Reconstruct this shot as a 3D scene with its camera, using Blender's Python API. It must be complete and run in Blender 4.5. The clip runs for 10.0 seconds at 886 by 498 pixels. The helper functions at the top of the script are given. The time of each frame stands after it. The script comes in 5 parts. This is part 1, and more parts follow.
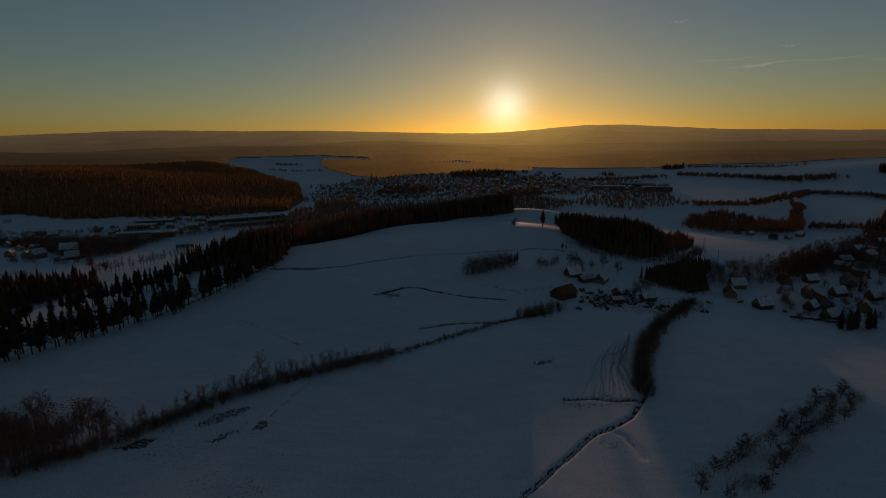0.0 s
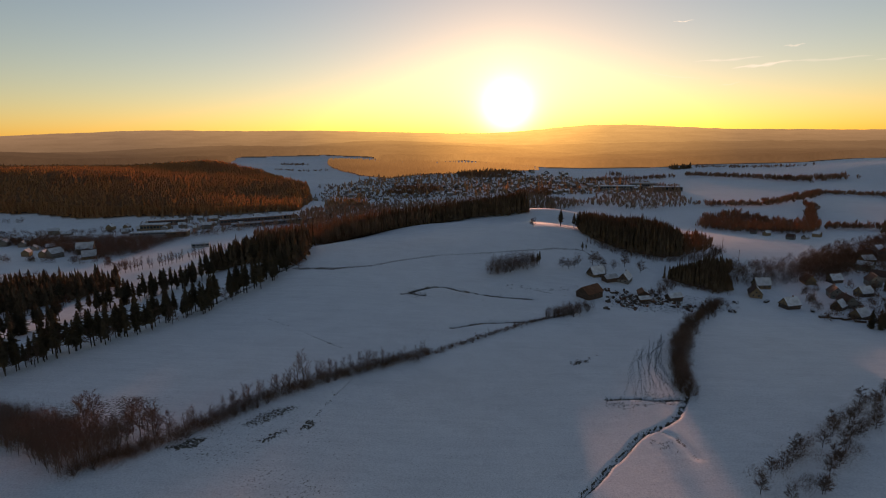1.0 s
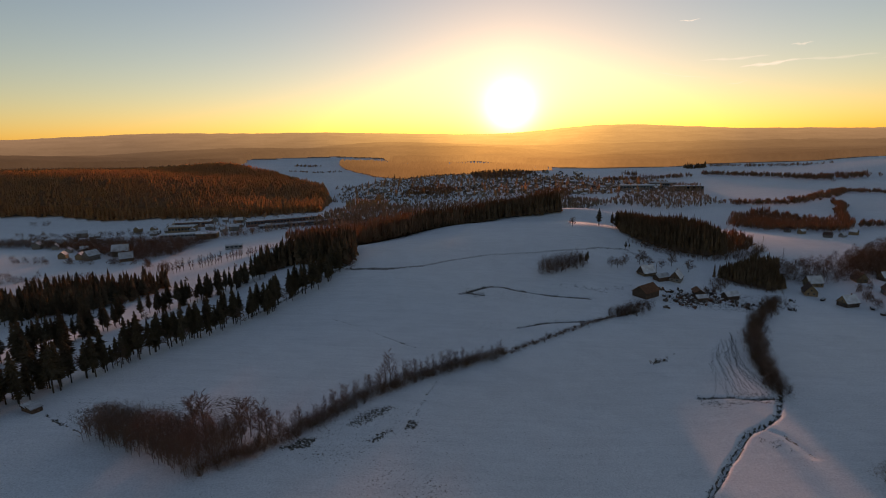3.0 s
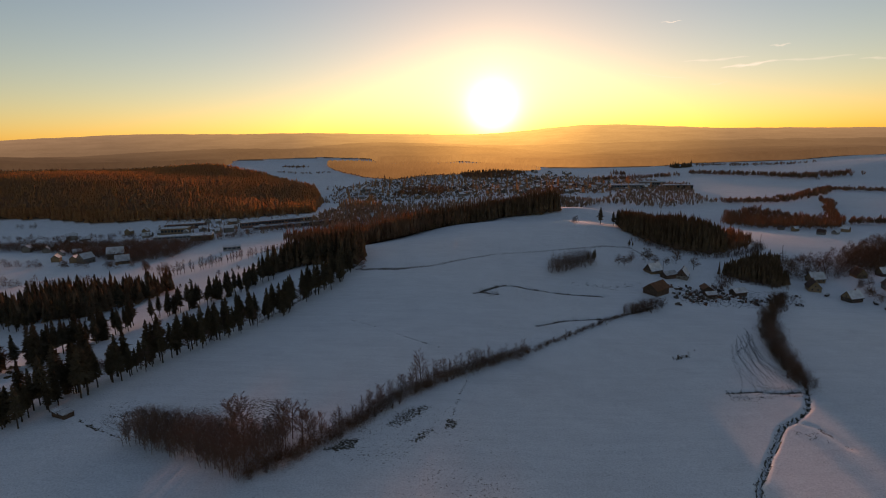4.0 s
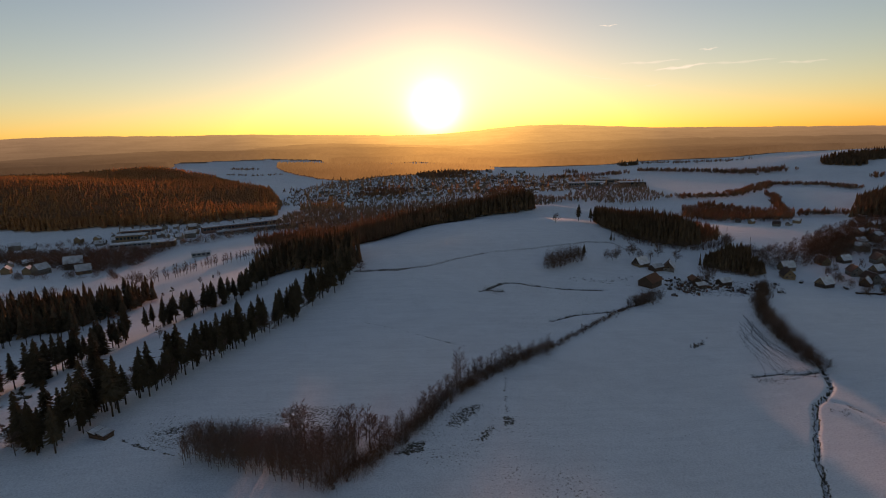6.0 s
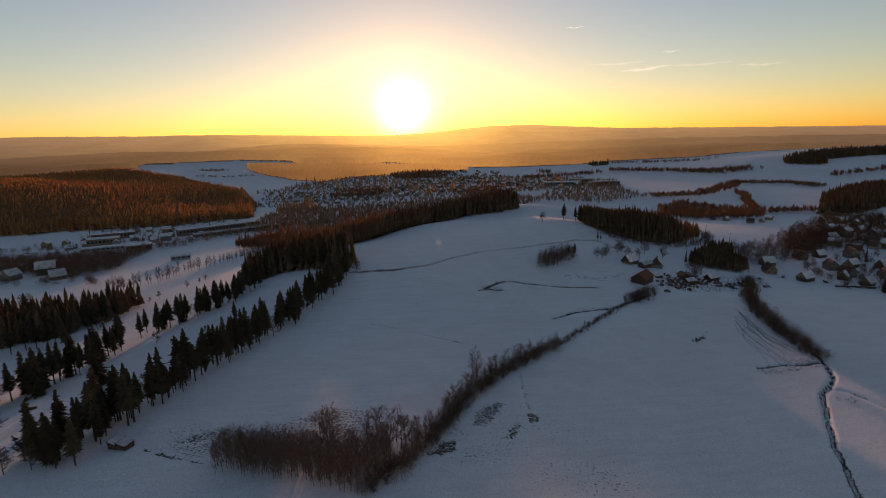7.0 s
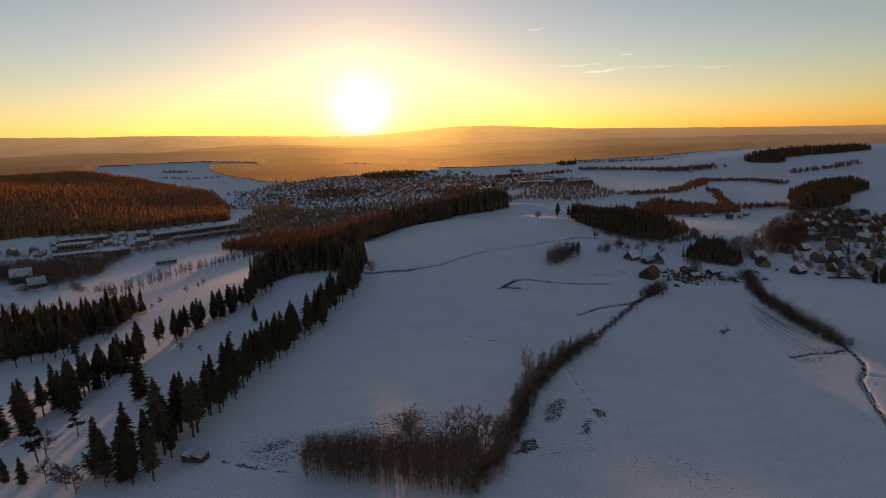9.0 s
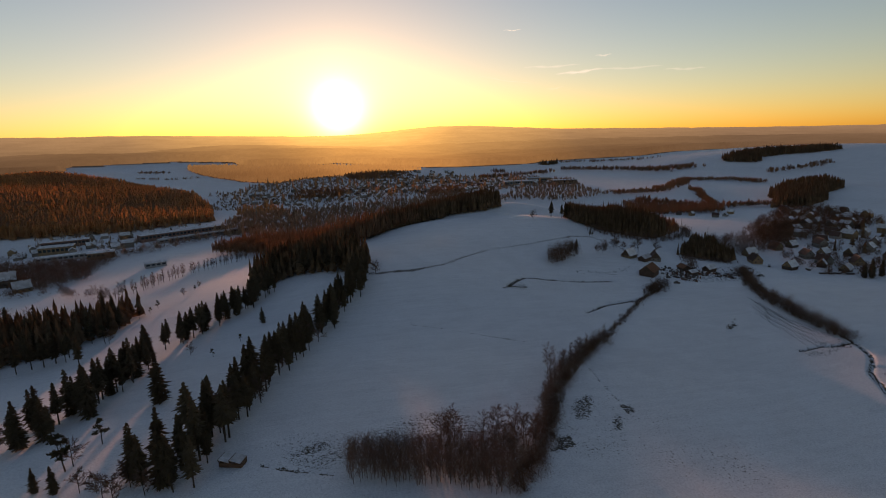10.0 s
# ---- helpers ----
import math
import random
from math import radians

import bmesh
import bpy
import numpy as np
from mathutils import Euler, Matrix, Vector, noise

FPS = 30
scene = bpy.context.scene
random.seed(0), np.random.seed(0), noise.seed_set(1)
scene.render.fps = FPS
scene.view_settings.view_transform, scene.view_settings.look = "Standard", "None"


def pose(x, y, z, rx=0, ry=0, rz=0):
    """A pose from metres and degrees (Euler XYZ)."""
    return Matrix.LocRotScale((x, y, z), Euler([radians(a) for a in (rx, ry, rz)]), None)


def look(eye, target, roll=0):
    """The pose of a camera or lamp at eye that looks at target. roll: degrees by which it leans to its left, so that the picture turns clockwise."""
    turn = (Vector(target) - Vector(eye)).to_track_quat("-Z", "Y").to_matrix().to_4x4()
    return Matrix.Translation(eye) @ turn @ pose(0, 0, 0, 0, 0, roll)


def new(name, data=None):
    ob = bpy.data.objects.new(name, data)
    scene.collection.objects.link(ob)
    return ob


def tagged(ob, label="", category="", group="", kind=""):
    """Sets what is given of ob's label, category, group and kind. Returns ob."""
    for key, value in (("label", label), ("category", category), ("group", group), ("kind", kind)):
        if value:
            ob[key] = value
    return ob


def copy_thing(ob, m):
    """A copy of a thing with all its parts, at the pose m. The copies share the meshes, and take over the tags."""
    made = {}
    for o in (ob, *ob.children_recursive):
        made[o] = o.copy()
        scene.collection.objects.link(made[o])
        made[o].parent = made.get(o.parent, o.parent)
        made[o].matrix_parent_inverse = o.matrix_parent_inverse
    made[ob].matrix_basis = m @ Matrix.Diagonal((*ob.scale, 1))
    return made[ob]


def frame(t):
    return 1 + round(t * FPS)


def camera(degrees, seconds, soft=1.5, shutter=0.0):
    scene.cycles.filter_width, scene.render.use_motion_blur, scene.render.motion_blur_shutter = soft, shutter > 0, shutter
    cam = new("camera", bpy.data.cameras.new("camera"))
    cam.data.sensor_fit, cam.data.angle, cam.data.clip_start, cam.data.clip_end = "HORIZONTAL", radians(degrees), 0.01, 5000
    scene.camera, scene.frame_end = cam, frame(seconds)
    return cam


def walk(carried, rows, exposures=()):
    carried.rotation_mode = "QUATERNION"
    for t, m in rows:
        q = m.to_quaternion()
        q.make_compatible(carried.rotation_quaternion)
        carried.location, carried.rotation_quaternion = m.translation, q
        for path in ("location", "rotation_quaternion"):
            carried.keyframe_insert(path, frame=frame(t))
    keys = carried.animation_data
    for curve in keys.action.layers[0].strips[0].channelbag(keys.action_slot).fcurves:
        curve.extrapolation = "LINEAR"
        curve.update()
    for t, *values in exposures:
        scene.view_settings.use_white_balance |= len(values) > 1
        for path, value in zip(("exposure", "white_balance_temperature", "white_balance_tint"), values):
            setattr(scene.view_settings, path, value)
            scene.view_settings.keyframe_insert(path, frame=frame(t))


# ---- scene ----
cam = camera(79.0, 10.0, 1.0)
PATH = [
    (0, (0.41, -0.63, 97.909), (0.402, 1.329, 97.507), -0.8),
    (0.5, (-6.329, -0.391, 97.847), (-6.339, 1.568, 97.445), -0.8),
    (1, (-13.177, -0.186, 97.746), (-13.191, 1.773, 97.344), -0.8),
    (1.5, (-20.171, -0.039, 97.658), (-20.189, 1.92, 97.256), -0.9),
    (2, (-27.277, 0.075, 97.567), (-27.296, 2.034, 97.166), -1.0),
    (2.5, (-34.65, 0.094, 97.49), (-34.674, 2.053, 97.09), -1.1),
    (3, (-42.276, 0.146, 97.406), (-42.303, 2.106, 97.008), -1.2),
    (4.5, (-65.844, 0.793, 97.052), (-65.762, 2.752, 96.654), -1.4),
    (5, (-73.635, 1.501, 96.994), (-73.504, 3.456, 96.596), -1.5),
    (6.5, (-96.797, 4.806, 96.904), (-96.511, 6.744, 96.503), -1.7),
    (7, (-104.455, 6.234, 96.896), (-104.112, 8.163, 96.494), -1.7),
    (7.5, (-111.993, 7.903, 96.893), (-111.601, 9.822, 96.489), -1.7),
    (8, (-119.446, 9.783, 96.892), (-119.008, 11.692, 96.488), -1.7),
    (8.5, (-126.769, 11.827, 96.887), (-126.303, 13.729, 96.483), -1.8),
    (9, (-133.945, 13.956, 96.877), (-133.462, 15.854, 96.473), -1.8),
    (9.5, (-141.046, 16.123, 96.868), (-140.529, 18.012, 96.463), -1.8),
    (10, (-148.142, 18.392, 96.87), (-147.581, 20.268, 96.464), -1.8),
]
EV = 0.92
# the clip fades in from dark: seconds, stops, white balance
EXPOSURE = [(0.0, EV - 1.95, 5750, 8), (0.3, EV - 1.25, 6000, 13), (0.6, EV - 0.55, 6300, 20), (0.9, EV - 0.1, 6650, 25), (1.0, EV, 6680, 26), (10.0, EV, 6680, 26)]
walk(cam, [(t, look(eye, target, roll)) for t, eye, target, roll in PATH], EXPOSURE)

# ---- sky, sun ----
SUN_AZ, SUN_EL = 6.4, 2.55          # degrees, from +y towards +x, and above the level
sun_dir = Vector((math.sin(radians(SUN_AZ)) * math.cos(radians(SUN_EL)), math.cos(radians(SUN_AZ)) * math.cos(radians(SUN_EL)), math.sin(radians(SUN_EL))))

world = bpy.data.worlds.new("winter_evening_sky")
scene.world = world
world.use_nodes = True
wt = world.node_tree
wt.nodes.clear()
sky = wt.nodes.new("ShaderNodeTexSky")
sky.sky_type = "NISHITA"
sky.sun_disc = False
sky.sun_elevation, sky.sun_rotation = radians(SUN_EL), radians(SUN_AZ)
sky.altitude, sky.air_density, sky.dust_density, sky.ozone_density = 500, 1.0, 0.35, 1.5
# the sun's own glare: a white-hot core and a warm aureole round it
tc = wt.nodes.new("ShaderNodeTexCoord")
unit = wt.nodes.new("ShaderNodeVectorMath")
unit.operation = "NORMALIZE"
wt.links.new(tc.outputs["Generated"], unit.inputs[0])
to_sun = wt.nodes.new("ShaderNodeVectorMath")
to_sun.operation = "DISTANCE"
wt.links.new(unit.outputs[0], to_sun.inputs[0])
to_sun.inputs[1].default_value = sun_dir + Vector((0, 0, 0.011))
total = None
for reach, colour in ((0.034, (7.0, 6.9, 6.4)), (0.058, (2.6, 2.3, 1.4)), (0.09, (0.9, 0.7, 0.25))):
    q = wt.nodes.new("ShaderNodeMath")
    q.operation = "DIVIDE"
    wt.links.new(to_sun.outputs["Value"], q.inputs[0])
    q.inputs[1].default_value = reach
    sq = wt.nodes.new("ShaderNodeMath")
    sq.operation = "POWER"
    wt.links.new(q.outputs[0], sq.inputs[0])
    sq.inputs[1].default_value = 2.0
    ex = wt.nodes.new("ShaderNodeMath")
    ex.operation = "POWER"
    ex.inputs[0].default_value = math.exp(-1)
    wt.links.new(sq.outputs[0], ex.inputs[1])
    tint = wt.nodes.new("ShaderNodeVectorMath")
    tint.operation = "SCALE"
    tint.inputs[0].default_value = colour
    wt.links.new(ex.outputs[0], tint.inputs["Scale"])
    add = wt.nodes.new("ShaderNodeVectorMath")
    add.operation = "ADD"
    wt.links.new((total or sky).outputs[0], add.inputs[0])
    wt.links.new(tint.outputs[0], add.inputs[1])
    total = add
bg = wt.nodes.new("ShaderNodeBackground")
bg.inputs["Strength"].default_value = 0.105
wout = wt.nodes.new("ShaderNodeOutputWorld")
wt.links.new(total.outputs[0], bg.inputs["Color"])
wt.links.new(bg.outputs[0], wout.inputs[0])

sun = new("sun", bpy.data.lights.new("sun", "SUN"))
sun.data.energy, sun.data.angle, sun.data.color = 1.8, radians(1.0), (1.0, 0.50, 0.28)
sun.matrix_world = look(sun_dir * 3000, (0, 0, 0))

# ---- materials ----
def material(name, rough=0.8, spec=0.3):
    m = bpy.data.materials.new(name)
    m.use_nodes = True
    b = m.node_tree.nodes["Principled BSDF"]
    b.inputs["Roughness"].default_value = rough
    b.inputs["Specular IOR Level"].default_value = spec
    return m, m.node_tree, b


def node(nt, kind, **values):
    n = nt.nodes.new(kind)
    for key, value in values.items():
        n.inputs[key.replace("_", " ")].default_value = value
    return n


def noise_tex(nt, scale, detail=4.0, rough=0.55, coord="Object"):
    tc = nt.nodes.new("ShaderNodeTexCoord")
    n = node(nt, "ShaderNodeTexNoise", Scale=scale, Detail=detail, Roughness=rough)
    nt.links.new(tc.outputs[coord], n.inputs["Vector"])
    return n


def ramp(nt, source, stops):
    r = nt.nodes.new("ShaderNodeValToRGB")
    while len(r.color_ramp.elements) < len(stops):
        r.color_ramp.elements.new(0.5)
    for e, (at, c) in zip(r.color_ramp.elements, stops):
        e.position, e.color = at, (*c, 1)
    nt.links.new(source, r.inputs[0])
    return r


def maths(nt, op, a, b=None, c=None):
    n = nt.nodes.new("ShaderNodeMath")
    n.operation = op
    for i, v in enumerate((a, b, c)):
        if v is None:
            continue
        if isinstance(v, (int, float)):
            n.inputs[i].default_value = v
        else:
            nt.links.new(v, n.inputs[i])
    return n.outputs[0]


def mix(nt, fac, a, b):
    n = nt.nodes.new("ShaderNodeMix")
    n.data_type = "RGBA"
    for sock, v in ((n.inputs[0], fac), (n.inputs[6], a), (n.inputs[7], b)):
        if isinstance(v, tuple):
            sock.default_value = (*v, 1)
        elif isinstance(v, (int, float)):
            sock.default_value = v
        else:
            nt.links.new(v, sock)
    return n.outputs[2]


def bump(nt, b, height, strength, distance):
    n = node(nt, "ShaderNodeBump", Strength=strength, Distance=distance)
    nt.links.new(height, n.inputs["Height"])
    nt.links.new(n.outputs[0], b.inputs["Normal"])


def mottled(name, dark, light, scale, rough=0.85, spec=0.2, bump_d=0.05, vary=0.25):
    """A surface with grain at two scales and a shade of its own on each object."""
    m, nt, b = material(name, rough, spec)
    big, fine = noise_tex(nt, scale, 3), noise_tex(nt, scale * 9, 5)
    f = maths(nt, "ADD", maths(nt, "MULTIPLY", big.outputs["Fac"], 0.6), maths(nt, "MULTIPLY", fine.outputs["Fac"], 0.4))
    r = ramp(nt, f, [(0.32, dark), (0.68, light)])
    info = nt.nodes.new("ShaderNodeObjectInfo")
    hsv = nt.nodes.new("ShaderNodeHueSaturation")
    nt.links.new(r.outputs[0], hsv.inputs["Color"])
    nt.links.new(maths(nt, "MULTIPLY_ADD", info.outputs["Random"], vary * 2, 1 - vary), hsv.inputs["Value"])
    nt.links.new(hsv.outputs[0], b.inputs["Base Color"])
    bump(nt, b, fine.outputs["Fac"], 0.5, bump_d)
    return m


def island_mottled(name, dark, light, scale):
    """As mottled(), but each joined piece has a shade of its own."""
    m, nt, b = material(name, 0.95, 0.05)
    n = noise_tex(nt, scale, 4)
    r = ramp(nt, n.outputs["Fac"], [(0.3, dark), (0.7, light)])
    geo = nt.nodes.new("ShaderNodeNewGeometry")
    hsv = nt.nodes.new("ShaderNodeHueSaturation")
    nt.links.new(r.outputs[0], hsv.inputs["Color"])
    nt.links.new(maths(nt, "MULTIPLY_ADD", geo.outputs["Random Per Island"], 0.8, 0.6), hsv.inputs["Value"])
    nt.links.new(hsv.outputs[0], b.inputs["Base Color"])
    return m


def backlit(m, share, tint):
    """Thin twigs and needles let the low sun shine through them."""
    nt = m.node_tree
    b, out = nt.nodes["Principled BSDF"], nt.nodes["Material Output"]
    t = nt.nodes.new("ShaderNodeBsdfTranslucent")
    t.inputs["Color"].default_value = (*tint, 1)
    both = nt.nodes.new("ShaderNodeMixShader")
    both.inputs[0].default_value = share
    nt.links.new(b.outputs[0], both.inputs[1])
    nt.links.new(t.outputs[0], both.inputs[2])
    nt.links.new(both.outputs[0], out.inputs["Surface"])
    return m


def ground_material():
    m, nt, b = material("snow_over_meadow", 0.75, 0.15)

    def attribute(name):
        a = nt.nodes.new("ShaderNodeAttribute")
        a.attribute_name = name
        return a.outputs["Fac"]

    broad, drift, fine = noise_tex(nt, 0.012, 4), noise_tex(nt, 0.11, 5, 0.6), noise_tex(nt, 1.3, 5, 0.65)
    tuft = noise_tex(nt, 1.5, 5, 0.7)
    snow = ramp(nt, maths(nt, "ADD", maths(nt, "MULTIPLY", broad.outputs["Fac"], 0.5), maths(nt, "MULTIPLY", drift.outputs["Fac"], 0.5)),
                [(0.30, (0.68, 0.68, 0.69)), (0.5, (0.75, 0.75, 0.76)), (0.70, (0.81, 0.81, 0.82))])
    grass = ramp(nt, fine.outputs["Fac"], [(0.3, (0.035, 0.028, 0.02)), (0.7, (0.13, 0.10, 0.065))])
    wood = ramp(nt, drift.outputs["Fac"], [(0.3, (0.13, 0.082, 0.046)), (0.7, (0.26, 0.17, 0.10))])
    # tufts show through where the cover is thin
    thin = maths(nt, "ADD", attribute("thin"), maths(nt, "MULTIPLY", maths(nt, "SUBTRACT", drift.outputs["Fac"], 0.5), 0.25))
    level = maths(nt, "SUBTRACT", 0.745, maths(nt, "MULTIPLY", thin, 0.42))
    spots = maths(nt, "MULTIPLY", maths(nt, "SUBTRACT", tuft.outputs["Fac"], level), 14.0)
    spots = maths(nt, "MINIMUM", maths(nt, "MAXIMUM", spots, 0.0), 1.0)
    # wind-packed streaks across the slope, and a grainy crust
    stretch = nt.nodes.new("ShaderNodeMapping")
    stretch.inputs["Scale"].default_value = (0.05, 0.42, 0.3)
    stretch.inputs["Rotation"].default_value = (0, 0, 0.2)
    place = nt.nodes.new("ShaderNodeTexCoord")
    nt.links.new(place.outputs["Object"], stretch.inputs["Vector"])
    streaks = node(nt, "ShaderNodeTexNoise", Scale=1.0, Detail=5.0, Roughness=0.65)
    nt.links.new(stretch.outputs[0], streaks.inputs["Vector"])
    packed = maths(nt, "ADD", maths(nt, "MULTIPLY", noise_tex(nt, 2.2, 4, 0.75).outputs["Fac"], 0.8), maths(nt, "MULTIPLY", streaks.outputs["Fac"], 0.2))
    crust = ramp(nt, packed, [(0.34, (0.74, 0.74, 0.75)), (0.58, (1.05, 1.05, 1.05))])
    stalks = ramp(nt, noise_tex(nt, 2.4, 2, 0.6).outputs["Fac"], [(0.70, (0.0, 0.0, 0.0)), (0.74, (1.0, 1.0, 1.0))])
    rough_snow = nt.nodes.new("ShaderNodeVectorMath")
    rough_snow.operation = "MULTIPLY"
    nt.links.new(snow.outputs[0], rough_snow.inputs[0])
    nt.links.new(crust.outputs[0], rough_snow.inputs[1])
    colour = mix(nt, spots, rough_snow.outputs[0], grass.outputs[0])
    colour = mix(nt, maths(nt, "MULTIPLY", stalks.outputs[0], 0.7), colour, grass.outputs[0])
    colour = mix(nt, attribute("woodland"), colour, wood.outputs[0])
    nt.links.new(colour, b.inputs["Base Color"])
    h = maths(nt, "ADD", maths(nt, "MULTIPLY", drift.outputs["Fac"], 1.0), maths(nt, "MULTIPLY", fine.outputs["Fac"], 0.4))
    bump(nt, b, h, 0.4, 0.4)
    return m


SNOW_GROUND = ground_material()
NEEDLES = mottled("spruce_needles", (0.07, 0.056, 0.036), (0.18, 0.138, 0.085), 0.6, 0.9, 0.1, 0.1, 0.3)
PINE_NEEDLES = mottled("pine_needles", (0.03, 0.032, 0.02), (0.09, 0.082, 0.05), 0.6, 0.9, 0.1, 0.1, 0.3)
BARK = mottled("rough_bark", (0.035, 0.025, 0.018), (0.11, 0.08, 0.055), 2.0)
TWIGS = mottled("bare_twigs", (0.10, 0.066, 0.048), (0.25, 0.165, 0.12), 1.5)
RED_TWIGS = mottled("birch_twigs", (0.15, 0.088, 0.064), (0.31, 0.19, 0.14), 1.5)
BIRCH = mottled("birch_bark", (0.10, 0.075, 0.06), (0.32, 0.27, 0.23), 1.2)
# far wood's brown is lightened: the haze before it is put into the colour
HAZE_PALE_WOOD = island_mottled("haze_pale_woodland", (0.24, 0.145, 0.085), (0.40, 0.25, 0.145), 0.05)
SPRUCE_WOOD = island_mottled("spruce_woodland", (0.10, 0.070, 0.043), (0.21, 0.145, 0.088), 0.08)
# both bare-tree browns are paled for valley haze, most for the town's trees
FAR_BARE = island_mottled("far_bare_trees", (0.15, 0.095, 0.062), (0.33, 0.21, 0.135), 0.05)
HAZE_PALE_BARE = island_mottled("haze_pale_bare_trees", (0.22, 0.16, 0.115), (0.45, 0.34, 0.245), 0.05)
BUSH = island_mottled("bare_bush_twigs", (0.105, 0.062, 0.041), (0.24, 0.145, 0.096), 0.06)
DRY_GRASS = island_mottled("dry_grass", (0.03, 0.023, 0.016), (0.12, 0.09, 0.06), 0.8)
ROOF_SNOW = mottled("roof_snow", (0.36, 0.34, 0.33), (0.80, 0.81, 0.84), 0.35, 0.8, 0.1, 0.05, 0.25)
TILE = mottled("dark_roof_tiles", (0.05, 0.03, 0.025), (0.14, 0.08, 0.06), 1.5)
RENDER_WALL = mottled("pale_rendered_wall", (0.16, 0.135, 0.11), (0.34, 0.295, 0.25), 0.7, 0.9, 0.1, 0.02, 0.35)
OCHRE_WALL = mottled("ochre_rendered_wall", (0.18, 0.12, 0.065), (0.32, 0.22, 0.13), 0.7, 0.9, 0.1, 0.02, 0.25)
DARK_WOOD = mottled("weathered_boards", (0.05, 0.032, 0.022), (0.16, 0.10, 0.07), 1.2)
RUSTY = mottled("rusty_sheet_roof", (0.10, 0.045, 0.025), (0.24, 0.11, 0.06), 0.6)
BRICK = mottled("old_brick_wall", (0.16, 0.09, 0.07), (0.30, 0.18, 0.14), 1.0)
CONCRETE = mottled("grey_concrete", (0.22, 0.21, 0.20), (0.40, 0.38, 0.36), 0.8)
METAL = mottled("grey_steel", (0.12, 0.12, 0.12), (0.28, 0.27, 0.26), 2.0, 0.5, 0.5)
GLASS = mottled("dark_window_glass", (0.02, 0.022, 0.025), (0.05, 0.055, 0.06), 0.5, 0.1, 0.5, 0.0, 0.3)
JUNK = mottled("weathered_scrap", (0.06, 0.05, 0.045), (0.22, 0.18, 0.15), 1.4)

# the far woods' high shares and warm tints also stand in for haze
for m, share, tint in ((NEEDLES, 0.4, (0.20, 0.115, 0.05)), (PINE_NEEDLES, 0.35, (0.17, 0.10, 0.04)), (BUSH, 0.35, (0.30, 0.17, 0.10)), (TWIGS, 0.35, (0.26, 0.14, 0.085)), (RED_TWIGS, 0.3, (0.28, 0.15, 0.10)),
                       (HAZE_PALE_WOOD, 0.7, (0.66, 0.42, 0.22)), (SPRUCE_WOOD, 0.45, (0.28, 0.16, 0.075)), (HAZE_PALE_BARE, 0.5, (0.48, 0.33, 0.21)), (FAR_BARE, 0.5, (0.52, 0.31, 0.17))):
    backlit(m, share, tint)

# ---- mesh helpers ----
class Geo:
    """Vertices and faces of one mesh in the making."""

    def __init__(self):
        self.v, self.f, self.mi = [], [], []

    def add(self, verts, faces, mat=0):
        n = len(self.v)
        self.v.extend(verts)
        self.f.extend([tuple(i + n for i in f) for f in faces])
        self.mi.extend([mat] * len(faces))

    def tube(self, a, b, ra, rb, sides=4, mat=0):
        a, b = Vector(a), Vector(b)
        d = (b - a).normalized()
        u = d.orthogonal().normalized()
        w = d.cross(u)
        ring = [u * math.cos(2 * math.pi * i / sides) + w * math.sin(2 * math.pi * i / sides) for i in range(sides)]
        verts = [tuple(a + r * ra) for r in ring]
        if rb <= 0:
            verts.append(tuple(b))
            faces = [(i, (i + 1) % sides, sides) for i in range(sides)]
        else:
            verts += [tuple(b + r * rb) for r in ring]
            faces = [(i, (i + 1) % sides, sides + (i + 1) % sides, sides + i) for i in range(sides)]
            if sides > 3:
                faces.append(tuple(range(sides, 2 * sides)))
        self.add(verts, faces, mat)

    def path(self, points, radii, sides=5, mat=0):
        """One unbroken tapering tube through the points."""
        n = len(self.v)
        for p, r in zip(points, radii):
            self.v += [(p[0] + r * math.cos(6.2832 * i / sides), p[1] + r * math.sin(6.2832 * i / sides), p[2]) for i in range(sides)]
        for k in range(len(points) - 1):
            for i in range(sides):
                a, b = n + k * sides + i, n + k * sides + (i + 1) % sides
                self.f.append((a, b, b + sides, a + sides))
                self.mi.append(mat)

    def box(self, x0, x1, y0, y1, z0, z1, mat=0):
        v = [(x, y, z) for z in (z0, z1) for y in (y0, y1) for x in (x0, x1)]
        self.add(v, [(0, 2, 3, 1), (4, 5, 7, 6), (0, 1, 5, 4), (2, 6, 7, 3), (0, 4, 6, 2), (1, 3, 7, 5)], mat)

    def mesh(self, name, *mats):
        me = bpy.data.meshes.new(name)
        me.from_pydata(self.v, [], self.f)
        for m in mats:
            me.materials.append(m)
        if len(mats) > 1:
            me.polygons.foreach_set("material_index", self.mi)
        me.update()
        return me


def empty(name, m=None):
    ob = new(name)
    ob.empty_display_size = 0.5
    if m is not None:
        ob.matrix_basis = m
    return ob


def part(name, geo, mat, parent=None, label=""):
    ob = new(name, geo.mesh(name, *(mat if isinstance(mat, tuple) else (mat,))))
    ob.parent = parent
    return tagged(ob, label) if label else ob


